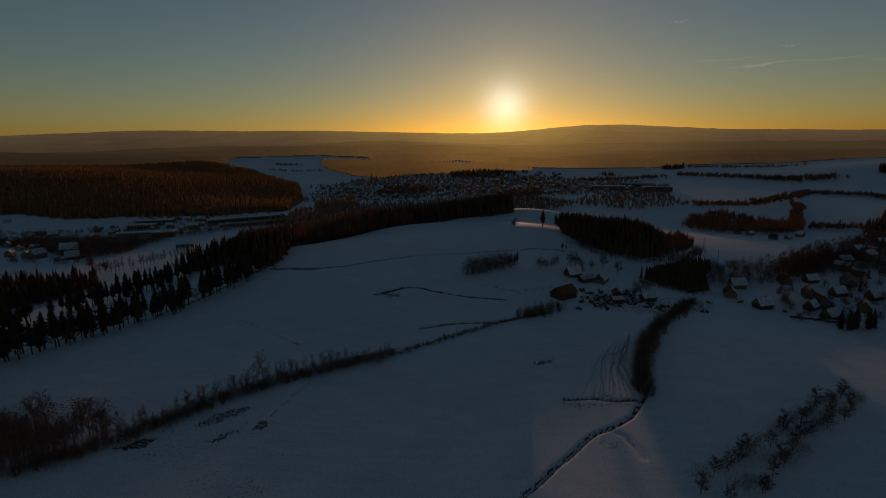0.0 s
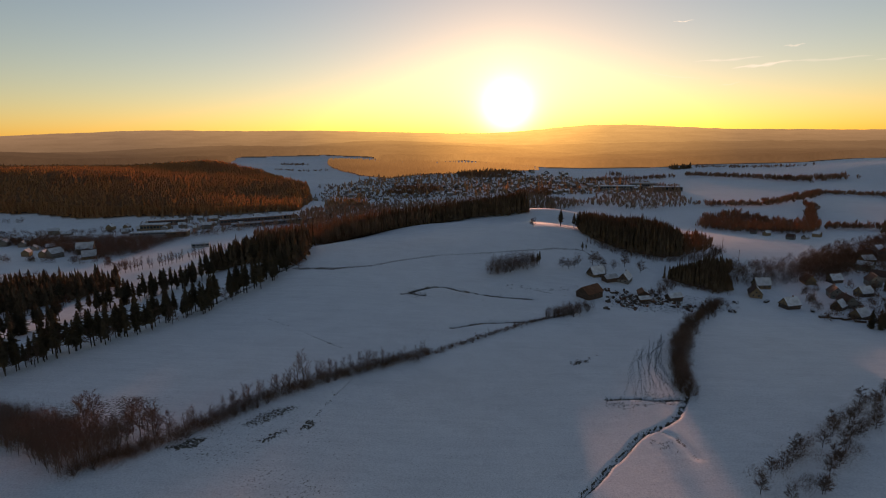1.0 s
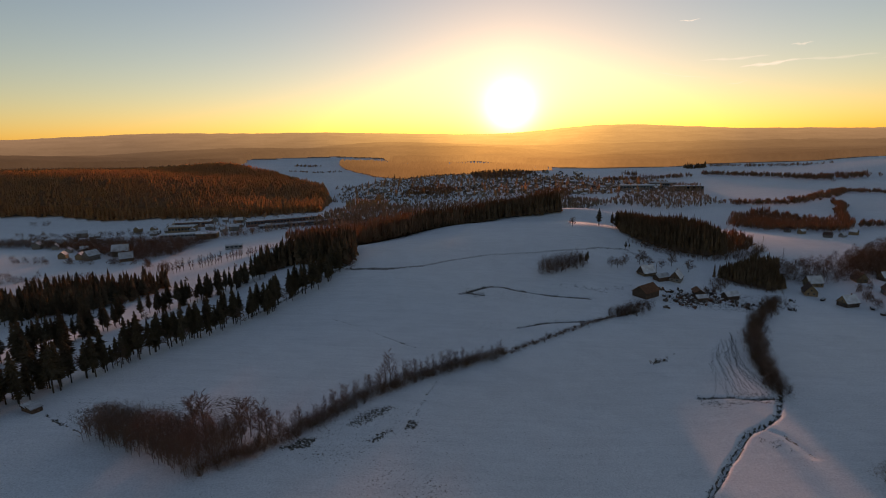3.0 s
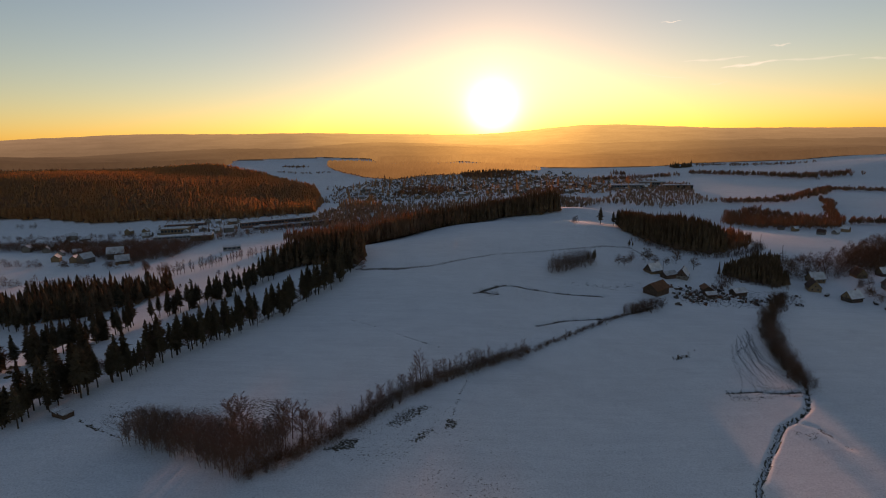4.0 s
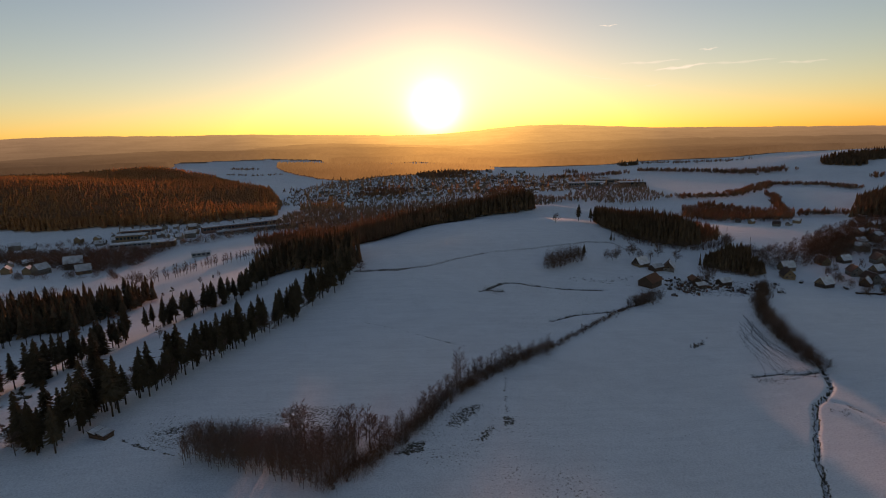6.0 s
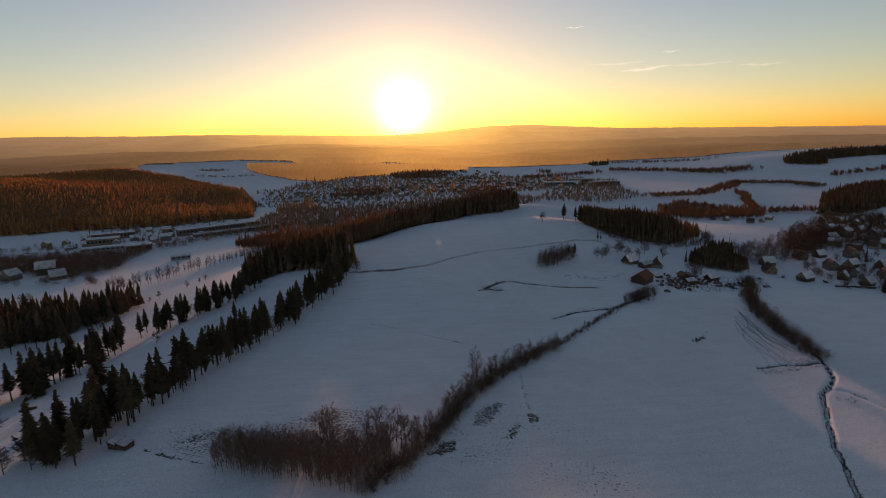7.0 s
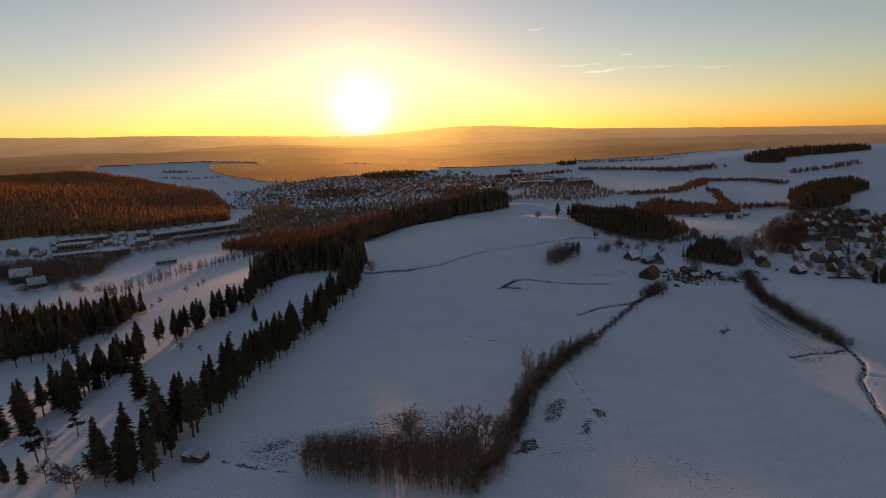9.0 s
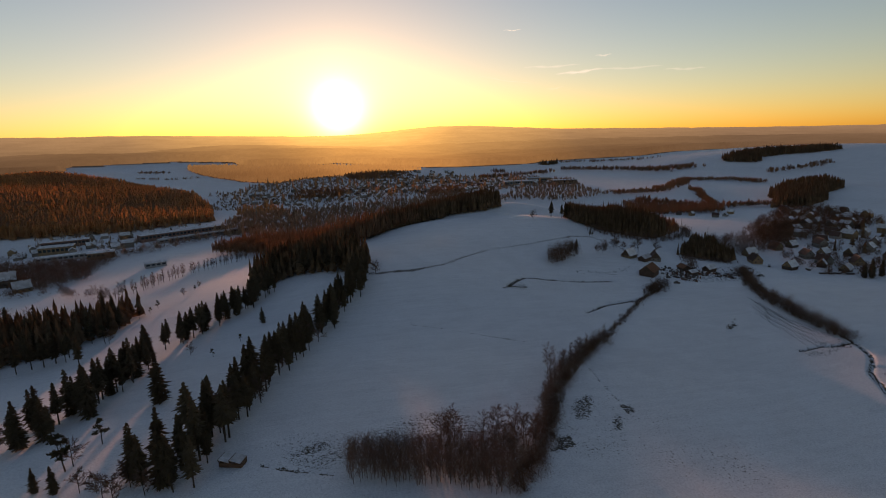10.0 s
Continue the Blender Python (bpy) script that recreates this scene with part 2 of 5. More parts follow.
# ---- the lie of the land ----
# (x, y, height, reach in x, reach in y) of the swells and hollows
NEAR_SWELLS = [
    (-170, 120, 17.6, 110, 110), (-60, 165, 3.6, 50, 50), (-40, 30, 13.1, 110, 70), (50, 120, 4.3, 80, 80), (-10, 250, 2.7, 60, 60),
    (120, 180, 4.6, 110, 110), (20, 420, 18.9, 130, 110), (-100, 330, 15.9, 90, 90), (60, 300, -0.6, 70, 70), (180, 300, -5.3, 100, 100),
    (150, 470, 1.3, 90, 70), (75, 455, 6.0, 50, 50), (95, 385, -3.6, 45, 45), (-170, 215, 2.7, 60, 60),
    (95, 565, 20, 75, 50), (20, 540, 9, 70, 50), (-40, 480, 6, 55, 40), (-20, 660, -6, 130, 60), (-120, 540, -7, 60, 60),
]
VALLEY_SWELLS = [
    (-320, 480, -6.1, 160, 160), (-330, 680, -5.1, 200, 200), (0, 750, -18.3, 220, 180), (-250, 960, -11.7, 170, 130), (-520, 660, -13.9, 170, 150),
    (100, 1200, -8.9, 300, 250), (450, 660, 1.5, 200, 180), (300, 600, -7.8, 120, 100), (420, 350, -1.3, 180, 180), (650, 950, -4.2, 220, 200),
]
FAR_SWELLS = [
    (-800, 1100, 20.2, 260, 220), (-480, 1500, 3.9, 200, 180), (-640, 1540, 22.2, 200, 180), (-200, 1750, 18.7, 300, 250), (850, 1050, 18.6, 200, 200),
    (1300, 1100, 42.0, 450, 450), (-900, 2400, 48.5, 800, 400), (300, 2000, 3.0, 450, 300), (0, 2500, 25.8, 450, 300), (1300, 2000, 18.3, 600, 500),
    (-1500, 1500, 55.7, 600, 600),
]
BROOK = [(74, 180), (68, 169), (66, 165), (63.5, 161.3), (60.5, 157), (57.8, 153), (53.5, 149.5), (48.2, 145.6), (44.5, 143.6), (41.5, 141.2), (38.8, 138),
         (34.5, 132.6), (29.4, 127.2), (24, 120.4), (19.2, 115), (14.9, 108.2), (9.2, 100.8), (-4, 82)]
# (line in the plan, depth, half width, how bare) of ditches, drains and grown-over banks
DITCHES = [
    ([(-37.5, 275.5), (-33, 277.5), (-25, 275)], 0.5, 1.6, 0.80), ([(-33, 279), (-25.4, 286), (-20, 289.5), (-13.8, 290.5), (-6, 286), (12.4, 282), (34.2, 281.7)], 0.9, 1.5, 1.0),
    ([(-11.7, 235.4), (3.1, 242.6), (15.8, 245.2), (24.3, 246.7)], 0.9, 1.3, 1.0), ([(-99, 241), (-85.6, 232.3), (-71.8, 221.2), (-57.6, 208.9)], 0.15, 0.6, 0.72),
    ([(50, 144), (52, 141.3), (53, 136.2), (53.1, 130)], 0.3, 1.2, 0.66), ([(39.4, 166.2), (48.7, 166.7), (57.8, 164.2), (65.8, 165.5)], 0.4, 1.0, 0.82),
    ([(-47.5, 177), (-50.5, 166), (-52.2, 158), (-54.5, 147)], 0.15, 0.8, 0.62), ([(-158, 139.5), (-150, 134.3), (-142, 130.5)], 0.2, 0.6, 0.8),
    ([(24.3, 246.7), (40, 256), (52, 264)], 0.5, 1.4, 0.8), ([(36, 297), (48, 292), (58, 291)], 0.2, 1.0, 0.6),
]
TRACKS = [
    [(-104, 311), (-99.6, 309), (-80, 307.6), (-59.5, 315), (-35, 335), (-17.5, 346.9), (18, 360), (53.8, 377), (66, 386), (76, 388), (88, 392)],
    [(-106, 318), (-112, 305), (-122, 282), (-131, 262), (-138, 246)],
    [(88, 392), (96, 368), (92, 346)],
]


def lattice(i, j):
    h = np.sin(i * 127.1 + j * 311.7) * 43758.5453
    return h - np.floor(h)


def value_noise(x, y):
    i, j = np.floor(x), np.floor(y)
    u, v = x - i, y - j
    u, v = u * u * (3 - 2 * u), v * v * (3 - 2 * v)
    return (lattice(i, j) * (1 - u) + lattice(i + 1, j) * u) * (1 - v) + (lattice(i, j + 1) * (1 - u) + lattice(i + 1, j + 1) * u) * v


def rough_noise(x, y, step, octaves=4):
    total, a = 0.0, 0.5
    for k in range(octaves):
        total = total + a * (value_noise(x / step + 17.3 * k, y / step - 9.1 * k) - 0.5)
        step, a = step / 2.1, a / 2
    return total


def off_line(x, y, line):
    """Distance from a broken line in the plan."""
    best = np.full(np.shape(x), 1e9)
    for (ax, ay), (bx, by) in zip(line, line[1:]):
        dx, dy = bx - ax, by - ay
        s = np.clip(((x - ax) * dx + (y - ay) * dy) / (dx * dx + dy * dy), 0, 1)
        best = np.minimum(best, np.hypot(x - ax - s * dx, y - ay - s * dy))
    return best


def inside(x, y, polygon):
    x, y = np.asarray(x, float), np.asarray(y, float)
    odd = np.zeros(x.shape, bool)
    for (ax, ay), (bx, by) in zip(polygon, polygon[1:] + polygon[:1]):
        cross = ((ay > y) != (by > y)) & (x < (bx - ax) * (y - ay) / ((by - ay) or 1e-9) + ax)
        odd ^= cross
    return odd


def height(x, y):
    x, y = np.asarray(x, float), np.asarray(y, float)
    z = np.full(np.broadcast(x, y).shape, 5.0)
    for swells in (NEAR_SWELLS, VALLEY_SWELLS, FAR_SWELLS):
        for cx, cy, h, rx, ry in swells:
            z = z + h * np.exp(-((x - cx) / rx) ** 2 - ((y - cy) / ry) ** 2)
    far = np.hypot(x, y)
    z = z + rough_noise(x, y, 45.0) * 0.7 + rough_noise(x, y, 420.0) * np.clip((far - 900) / 900, 0, 1) * 16
    z = z - 0.9 * np.exp(-((off_line(x, y, BROOK) + 0.5 * rough_noise(x, y, 6.0)) / 0.7) ** 2)
    for line, deep, wide, bare in DITCHES:
        z = z - deep * np.exp(-(off_line(x, y, line) / wide) ** 2)
    for line in TRACKS:
        z = z - 0.25 * np.exp(-((off_line(x, y, line) - 1.0) / 0.5) ** 2)
    return z


def at(x, y, up=0.0):
    return (x, y, float(height(x, y)) + up)


# outlines of the woods in the plan
WOOD_WEST = [(-644, 754), (-597, 762), (-529, 745), (-466, 760), (-390, 757), (-333, 750), (-282, 782), (-238, 810), (-262, 980), (-295, 1107), (-372, 1216),
             (-485, 1388), (-580, 1462), (-700, 1560), (-920, 1440), (-1300, 1080), (-1300, 700), (-800, 700)]
WOOD_FAR = [
    [(-225, 1770), (-262, 1990), (-300, 2130), (-500, 2200), (-800, 2060), (-740, 1640), (-930, 1450), (-1400, 1050), (-3000, 1900), (-3000, 4400), (300, 4400), (300, 2500), (150, 2100), (-100, 1860)],
    [(-225, 1760), (-300, 1860), (-430, 1970), (-405, 1800), (-352, 1610), (-300, 1500), (-235, 1390), (-150, 1330), (-80, 1420), (60, 1480), (260, 1560), (150, 1750), (-100, 1740), (-200, 1700)],
    [(300, 1650), (600, 1560), (760, 1650), (1000, 1500), (1500, 1700), (3400, 1700), (3400, 4400), (200, 4400), (60, 2300), (60, 2000)],
]

TOWN_CLUMPS = [[(-133, 998), (-45, 985), (-23, 1089), (-110, 1104)], [(92, 905), (165, 910), (183, 1000), (125, 990)], [(19, 1347), (17, 1458), (106, 1537), (202, 1457), (115, 1332)]]
TOWN_GREEN = [(-54, 1127), (-13, 1133), (49, 1272), (73, 1400), (-24, 1331)]

# ---- ground ----
THIN_PATCHES = [  # (x, y, reach, how bare)
    (-50, 122, 20, 0.34), (-74, 140, 18, 0.37), (-60, 146, 14, 0.36), (-30, 130, 22, 0.25), (-128, 139, 12, 0.5), (-112, 146, 12, 0.5), (-146, 141, 9, 0.45), (-151, 150, 6, 0.3), (64, 186, 8, 0.36), (71, 202, 9, 0.42),
    (60, 178, 8, 0.3), (80, 220, 8, 0.36), (95, 287, 22, 0.36), (112, 280, 12, 0.32), (-15, 283, 25, 0.22), (5, 262, 18, 0.22), (160, 282, 20, 0.2), (120, 100, 25, 0.15), (30, 318, 12, 0.2), (-120, 250, 25, 0.12),
    (-30, 277, 7, 0.42), (44, 163, 6, 0.45), (58, 168, 7, 0.42), (-20, 228, 14, 0.3),
]
BARE_PLOTS = [  # outlines of rank grass that the snow leaves free, and how bare
    ([(-73, 141.5), (-71.5, 147), (-68, 152.5), (-62, 154.8), (-59.5, 154), (-64, 147.8), (-70.5, 141.5)], 0.67), ([(-88, 128), (-84, 133.3), (-79, 135), (-82.5, 129.5), (-86, 127.5)], 0.72),
    ([(-56.5, 141), (-55.6, 147), (-54, 148), (-52, 144), (-51, 145.2), (-53.5, 142)], 0.78), ([(-66.8, 133.8), (-63, 137.8), (-60.5, 141), (-59, 140.5), (-61.5, 137), (-65, 133.2)], 0.7),
    ([(34, 196.5), (36, 199), (41, 200.5), (45, 203), (43, 199.5), (38, 197)], 0.8), ([(-152, 142), (-147, 145), (-144, 147), (-141, 144), (-147, 141)], 0.6),
]


def build_ground():
    cx, cy = -70.0, 20.0
    ahead = np.radians(np.linspace(-66, 66, 600))
    behind = np.radians(np.linspace(68, 292, 46))[1:-1]
    angle = np.concatenate([ahead, behind])
    radius = np.concatenate([np.linspace(2, 84, 12), np.arange(88, 250, 0.9), np.arange(250, 330, 1.3), np.arange(330, 620, 3.0), np.geomspace(620, 4950, 120)])
    a, r = np.meshgrid(angle, radius)
    x, y = cx + r * np.sin(a), cy + r * np.cos(a)
    z = height(x, y)
    thin = np.zeros_like(x)
    for px, py, reach, bare in THIN_PATCHES:
        d = np.hypot(x - px, y - py) + rough_noise(x, y, 7.0) * reach * 0.9
        thin = np.maximum(thin, bare * np.clip(1.6 - d / reach, 0, 1))
    ragged = rough_noise(x, y, 3.0)
    wx, wy = x + 4.0 * ragged, y + 4.0 * rough_noise(x + 50, y, 3.0)
    for outline, bare in BARE_PLOTS:
        thin = np.maximum(thin, bare * inside(wx, wy, outline))
    # the brook's two bare banks, with snow between them
    thin = np.maximum(thin, 0.95 * np.clip(1.9 - np.abs(off_line(x, y, BROOK) + 1.2 * ragged - 0.42) / 0.2, 0, 1))
    for line, width, bare in [(l, w * 0.45, b) for l, d, w, b in DITCHES] + [(l, 1.6, 0.66) for l in TRACKS]:
        thin = np.maximum(thin, bare * np.clip(1.7 - (off_line(x, y, line) + 2.2 * ragged) / width, 0, 1))
    thin += np.clip(rough_noise(x, y, 45.0) * 0.7, 0, 0.2)
    woodland = inside(x, y, WOOD_WEST).astype(float)
    for outline in WOOD_FAR:
        woodland = np.maximum(woodland, inside(x, y, outline))
    n, k = x.shape
    verts = np.stack([x, y, z], -1).reshape(-1, 3)
    verts = np.concatenate([verts, [[cx, cy, float(height(cx, cy))]]])
    i = np.arange(n - 1)[:, None] * k
    j = np.arange(k)[None, :]
    j2 = (j + 1) % k
    quads = np.stack([i + j, i + j2, i + k + j2, i + k + j], -1).reshape(-1, 4)[:, ::-1]
    me = bpy.data.meshes.new("ground")
    fan = [(int(j), int((j + 1) % k), n * k)[::-1] for j in range(k)]
    me.vertices.add(len(verts))
    me.vertices.foreach_set("co", verts.ravel())
    loops = np.concatenate([quads.ravel(), np.array(fan)[:, ::-1].ravel()])
    me.loops.add(len(loops))
    me.loops.foreach_set("vertex_index", loops.astype(np.int32))
    me.polygons.add(len(quads) + k)
    me.polygons.foreach_set("loop_start", np.concatenate([np.arange(len(quads)) * 4, len(quads) * 4 + np.arange(k) * 3]).astype(np.int32))
    me.update(calc_edges=True)
    for name, values in (("thin", thin), ("woodland", woodland)):
        me.attributes.new(name, "FLOAT", "POINT").data.foreach_set("value", np.append(values.ravel(), 0).astype(np.float32))
    me.validate()
    me.polygons.foreach_set("use_smooth", [True] * len(me.polygons))
    me.materials.append(SNOW_GROUND)
    return tagged(new("ground", me), "snow-covered rolling meadows with dry grass showing through", "ground", kind="structure")


ground = build_ground()


def backdrop_material(name, tree):
    """Forest hills miles off: the sunlit haze in front of them is painted in as emission, more with distance and most
    below the sun.
    """
    m, nt, b = material(name, 1.0, 0.0)
    n = noise_tex(nt, 0.004, 6)
    nt.links.new(ramp(nt, n.outputs["Fac"], [(0.35, tuple(c * 0.6 for c in tree)), (0.65, tree)]).outputs[0], b.inputs["Base Color"])
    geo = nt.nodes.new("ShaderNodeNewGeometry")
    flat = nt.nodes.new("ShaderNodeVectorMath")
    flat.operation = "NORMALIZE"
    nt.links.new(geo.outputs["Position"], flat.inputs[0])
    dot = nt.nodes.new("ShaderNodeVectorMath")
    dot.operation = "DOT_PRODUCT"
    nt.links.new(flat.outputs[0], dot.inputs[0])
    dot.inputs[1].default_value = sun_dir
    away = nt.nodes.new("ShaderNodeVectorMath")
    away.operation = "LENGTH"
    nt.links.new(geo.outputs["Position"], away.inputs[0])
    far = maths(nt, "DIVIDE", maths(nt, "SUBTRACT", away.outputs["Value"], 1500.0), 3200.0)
    # painted haze colours, near and far, each away from and below the sun
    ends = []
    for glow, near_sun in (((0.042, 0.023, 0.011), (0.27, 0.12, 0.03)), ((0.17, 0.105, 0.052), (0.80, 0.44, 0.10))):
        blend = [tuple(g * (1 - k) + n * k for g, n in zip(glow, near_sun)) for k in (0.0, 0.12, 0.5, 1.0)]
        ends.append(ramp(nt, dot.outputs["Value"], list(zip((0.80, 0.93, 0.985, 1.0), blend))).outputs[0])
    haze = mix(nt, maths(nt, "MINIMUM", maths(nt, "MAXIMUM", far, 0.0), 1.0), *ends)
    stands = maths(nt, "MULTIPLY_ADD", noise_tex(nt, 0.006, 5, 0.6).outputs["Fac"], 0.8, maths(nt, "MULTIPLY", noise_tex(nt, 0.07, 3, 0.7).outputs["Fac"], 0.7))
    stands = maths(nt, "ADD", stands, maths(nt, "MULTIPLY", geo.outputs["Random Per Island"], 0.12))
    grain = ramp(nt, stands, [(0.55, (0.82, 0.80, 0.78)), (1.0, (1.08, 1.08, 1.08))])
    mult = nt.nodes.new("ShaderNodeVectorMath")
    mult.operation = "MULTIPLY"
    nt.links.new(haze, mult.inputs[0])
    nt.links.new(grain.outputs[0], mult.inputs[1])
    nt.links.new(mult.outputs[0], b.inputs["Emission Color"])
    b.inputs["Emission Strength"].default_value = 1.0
    return m


def far_ridge(name, radius, depth, crest, mat, label):
    """A long hill along the horizon; crest(azimuth in degrees) gives its height."""
    g = Geo()
    az = np.linspace(-78, 78, 520)
    top = crest(az)
    top = top + rough_noise(az * 60, az * 0 + 3, 60.0, 5) * 9
    rows = [(-depth, -0.02), (-depth * 0.8, 0.28), (-depth * 0.5, 0.55), (-depth * 0.25, 0.8), (-depth * 0.1, 0.93), (0, 1.0), (60, 0.9)]
    for off, share in rows:
        for a, h in zip(az, top):
            rr = radius + off
            g.v.append((rr * math.sin(radians(a)), rr * math.cos(radians(a)), -10 + (h + 10) * share))
    k = len(az)
    for i in range(len(rows) - 1):
        for j in range(k - 1):
            g.f.append((i * k + j, i * k + j + 1, (i + 1) * k + j + 1, (i + 1) * k + j))
            g.mi.append(0)
    ob = part(name, g, mat)
    ob.data.polygons.foreach_set("use_smooth", [True] * len(ob.data.polygons))
    return tagged(ob, label, "hills", kind="structure")


def bell(a, centre, width):
    return np.exp(-((a - centre) / width) ** 2)


HAZE_GLOW_FOREST = backdrop_material("haze_glow_forest", (0.06, 0.042, 0.03))
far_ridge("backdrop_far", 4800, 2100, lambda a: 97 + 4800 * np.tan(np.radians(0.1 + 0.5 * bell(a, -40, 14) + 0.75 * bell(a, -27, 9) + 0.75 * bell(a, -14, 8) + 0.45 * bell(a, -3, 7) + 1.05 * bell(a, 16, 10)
          + 0.25 * bell(a, 33, 9) - 0.15 * bell(a, 58, 14))), HAZE_GLOW_FOREST, "hazy forested ridge along the horizon")
far_ridge("backdrop_middle", 2950, 1000, lambda a: 97 + 2950 * np.tan(np.radians(-0.85 + 0.75 * bell(a, -7, 9) + 0.3 * bell(a, -20, 7) - 1.2 * bell(a, -45, 20) + 0.3 * bell(a, 30, 22))), HAZE_GLOW_FOREST, "brown forested hills below the horizon")



def far_canopy(name, outline, nearest, farthest, up, az0, az1, mat, label):
    """The closed canopy of the forests miles off, over the land's own swells."""
    az, rr = np.radians(np.linspace(az0, az1, 640)), np.geomspace(nearest, farthest, 120)
    a, r = np.meshgrid(az, rr)
    x, y = r * np.sin(a), r * np.cos(a)
    land = height(x, y)
    keep = inside(x + 60 * rough_noise(x, y, 40.0), y + 60 * rough_noise(x + 900, y, 40.0), outline)
    keep &= inside(x, y - 35, outline)
    z = np.where(keep, land + up * (1 + 0.5 * rough_noise(x, y, 70.0, 4)), land - 2)
    n, k = x.shape
    i, j = np.meshgrid(np.arange(n - 1), np.arange(k - 1), indexing="ij")
    use = keep[:-1, :-1] | keep[1:, :-1] | keep[:-1, 1:] | keep[1:, 1:]
    i, j = i[use], j[use]
    quads = np.stack([i * k + j, i * k + j + 1, (i + 1) * k + j + 1, (i + 1) * k + j], -1)
    me = bpy.data.meshes.new(name)
    me.from_pydata(np.stack([x, y, z], -1).reshape(-1, 3).tolist(), [], quads.tolist())
    me.materials.append(mat)
    return tagged(new(name, me), label, "forest", kind="structure")


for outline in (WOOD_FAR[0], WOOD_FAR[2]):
    far_canopy("backdrop_forest", outline, 1620, 3500, 22, -62, 62, HAZE_GLOW_FOREST, "brown forest reaching to the distant hills")


def streak(name, az0, el0, az1, el1, width, strength, label):
    """A thin, ragged cloud high and far off, soft at its rims."""
    g = Geo()
    n = 24
    for i in range(n + 1):
        u = i / n
        a, e = radians(az0 + (az1 - az0) * u), radians(el0 + (el1 - el0) * u + 0.05 * math.sin(u * 9))
        w = radians(width) * math.sin(math.pi * min(1, u * 0.98 + 0.01)) ** 0.6 * (0.75 + 0.25 * math.sin(u * 23))
        for s in (-0.5, 0.0, 0.5):
            d = Vector((math.sin(a) * math.cos(e + s * w), math.cos(a) * math.cos(e + s * w), math.sin(e + s * w)))
            g.v.append(tuple(Vector((-70, 10, 97)) + d * 4850))
    for i in range(n):
        for s in range(2):
            g.f.append((i * 3 + s, i * 3 + s + 1, i * 3 + s + 4, i * 3 + s + 3))
            g.mi.append(0)
    ob = part(name, g, cloud_material(strength))
    soft = ob.data.attributes.new("dense", "FLOAT", "POINT")
    soft.data.foreach_set("value", [v for i in range(n + 1) for v in (0.0, math.sin(math.pi * i / n) ** 0.5, 0.0)])
    return tagged(ob, label, "cloud", kind="structure")


def cloud_material(strength):
    m = bpy.data.materials.new("sunlit_ice_cloud")
    m.use_nodes = True
    nt = m.node_tree
    nt.nodes.clear()
    a = nt.nodes.new("ShaderNodeAttribute")
    a.attribute_name = "dense"
    n = noise_tex(nt, 0.012, 4)
    f = maths(nt, "MULTIPLY", maths(nt, "MULTIPLY", a.outputs["Fac"], strength), maths(nt, "MULTIPLY_ADD", n.outputs["Fac"], 1.2, 0.3))
    clear, glow, both, out = (nt.nodes.new("ShaderNode" + k) for k in ("BsdfTransparent", "Emission", "MixShader", "OutputMaterial"))
    glow.inputs["Color"].default_value = (0.60, 0.52, 0.38, 1)
    nt.links.new(f, both.inputs[0])
    nt.links.new(clear.outputs[0], both.inputs[1])
    nt.links.new(glow.outputs[0], both.inputs[2])
    nt.links.new(both.outputs[0], out.inputs["Surface"])
    return m


streak("cloud_streak", 27.6, 5.82, 32.33, 6.14, 0.45, 0.8, "bright thin cloud streak")
streak("cloud_streak", 31.44, 6.09, 37.83, 6.03, 0.35, 0.3, "faint long cloud streak")
streak("cloud_streak", 24.33, 6.62, 30.14, 6.63, 0.35, 0.4, "faint thin cloud streak")
streak("cloud_streak", 19.75, 6.0, 25.56, 5.0, 0.14, 0.35, "fine straight vapour trail")
streak("cloud_streak", 22.4, 10.19, 24.29, 10.18, 0.16, 0.8, "short bright vapour trail")
streak("cloud_streak", 31.41, 7.37, 33.09, 7.4, 0.3, 0.4, "small faint cloud streak")
streak("cloud_streak", 26.57, 4.38, 28.58, 4.63, 0.25, 0.2, "small faint cloud streak")
streak("cloud_streak", 37.76, 5.7, 41.58, 5.58, 0.35, 0.3, "small faint cloud streak")
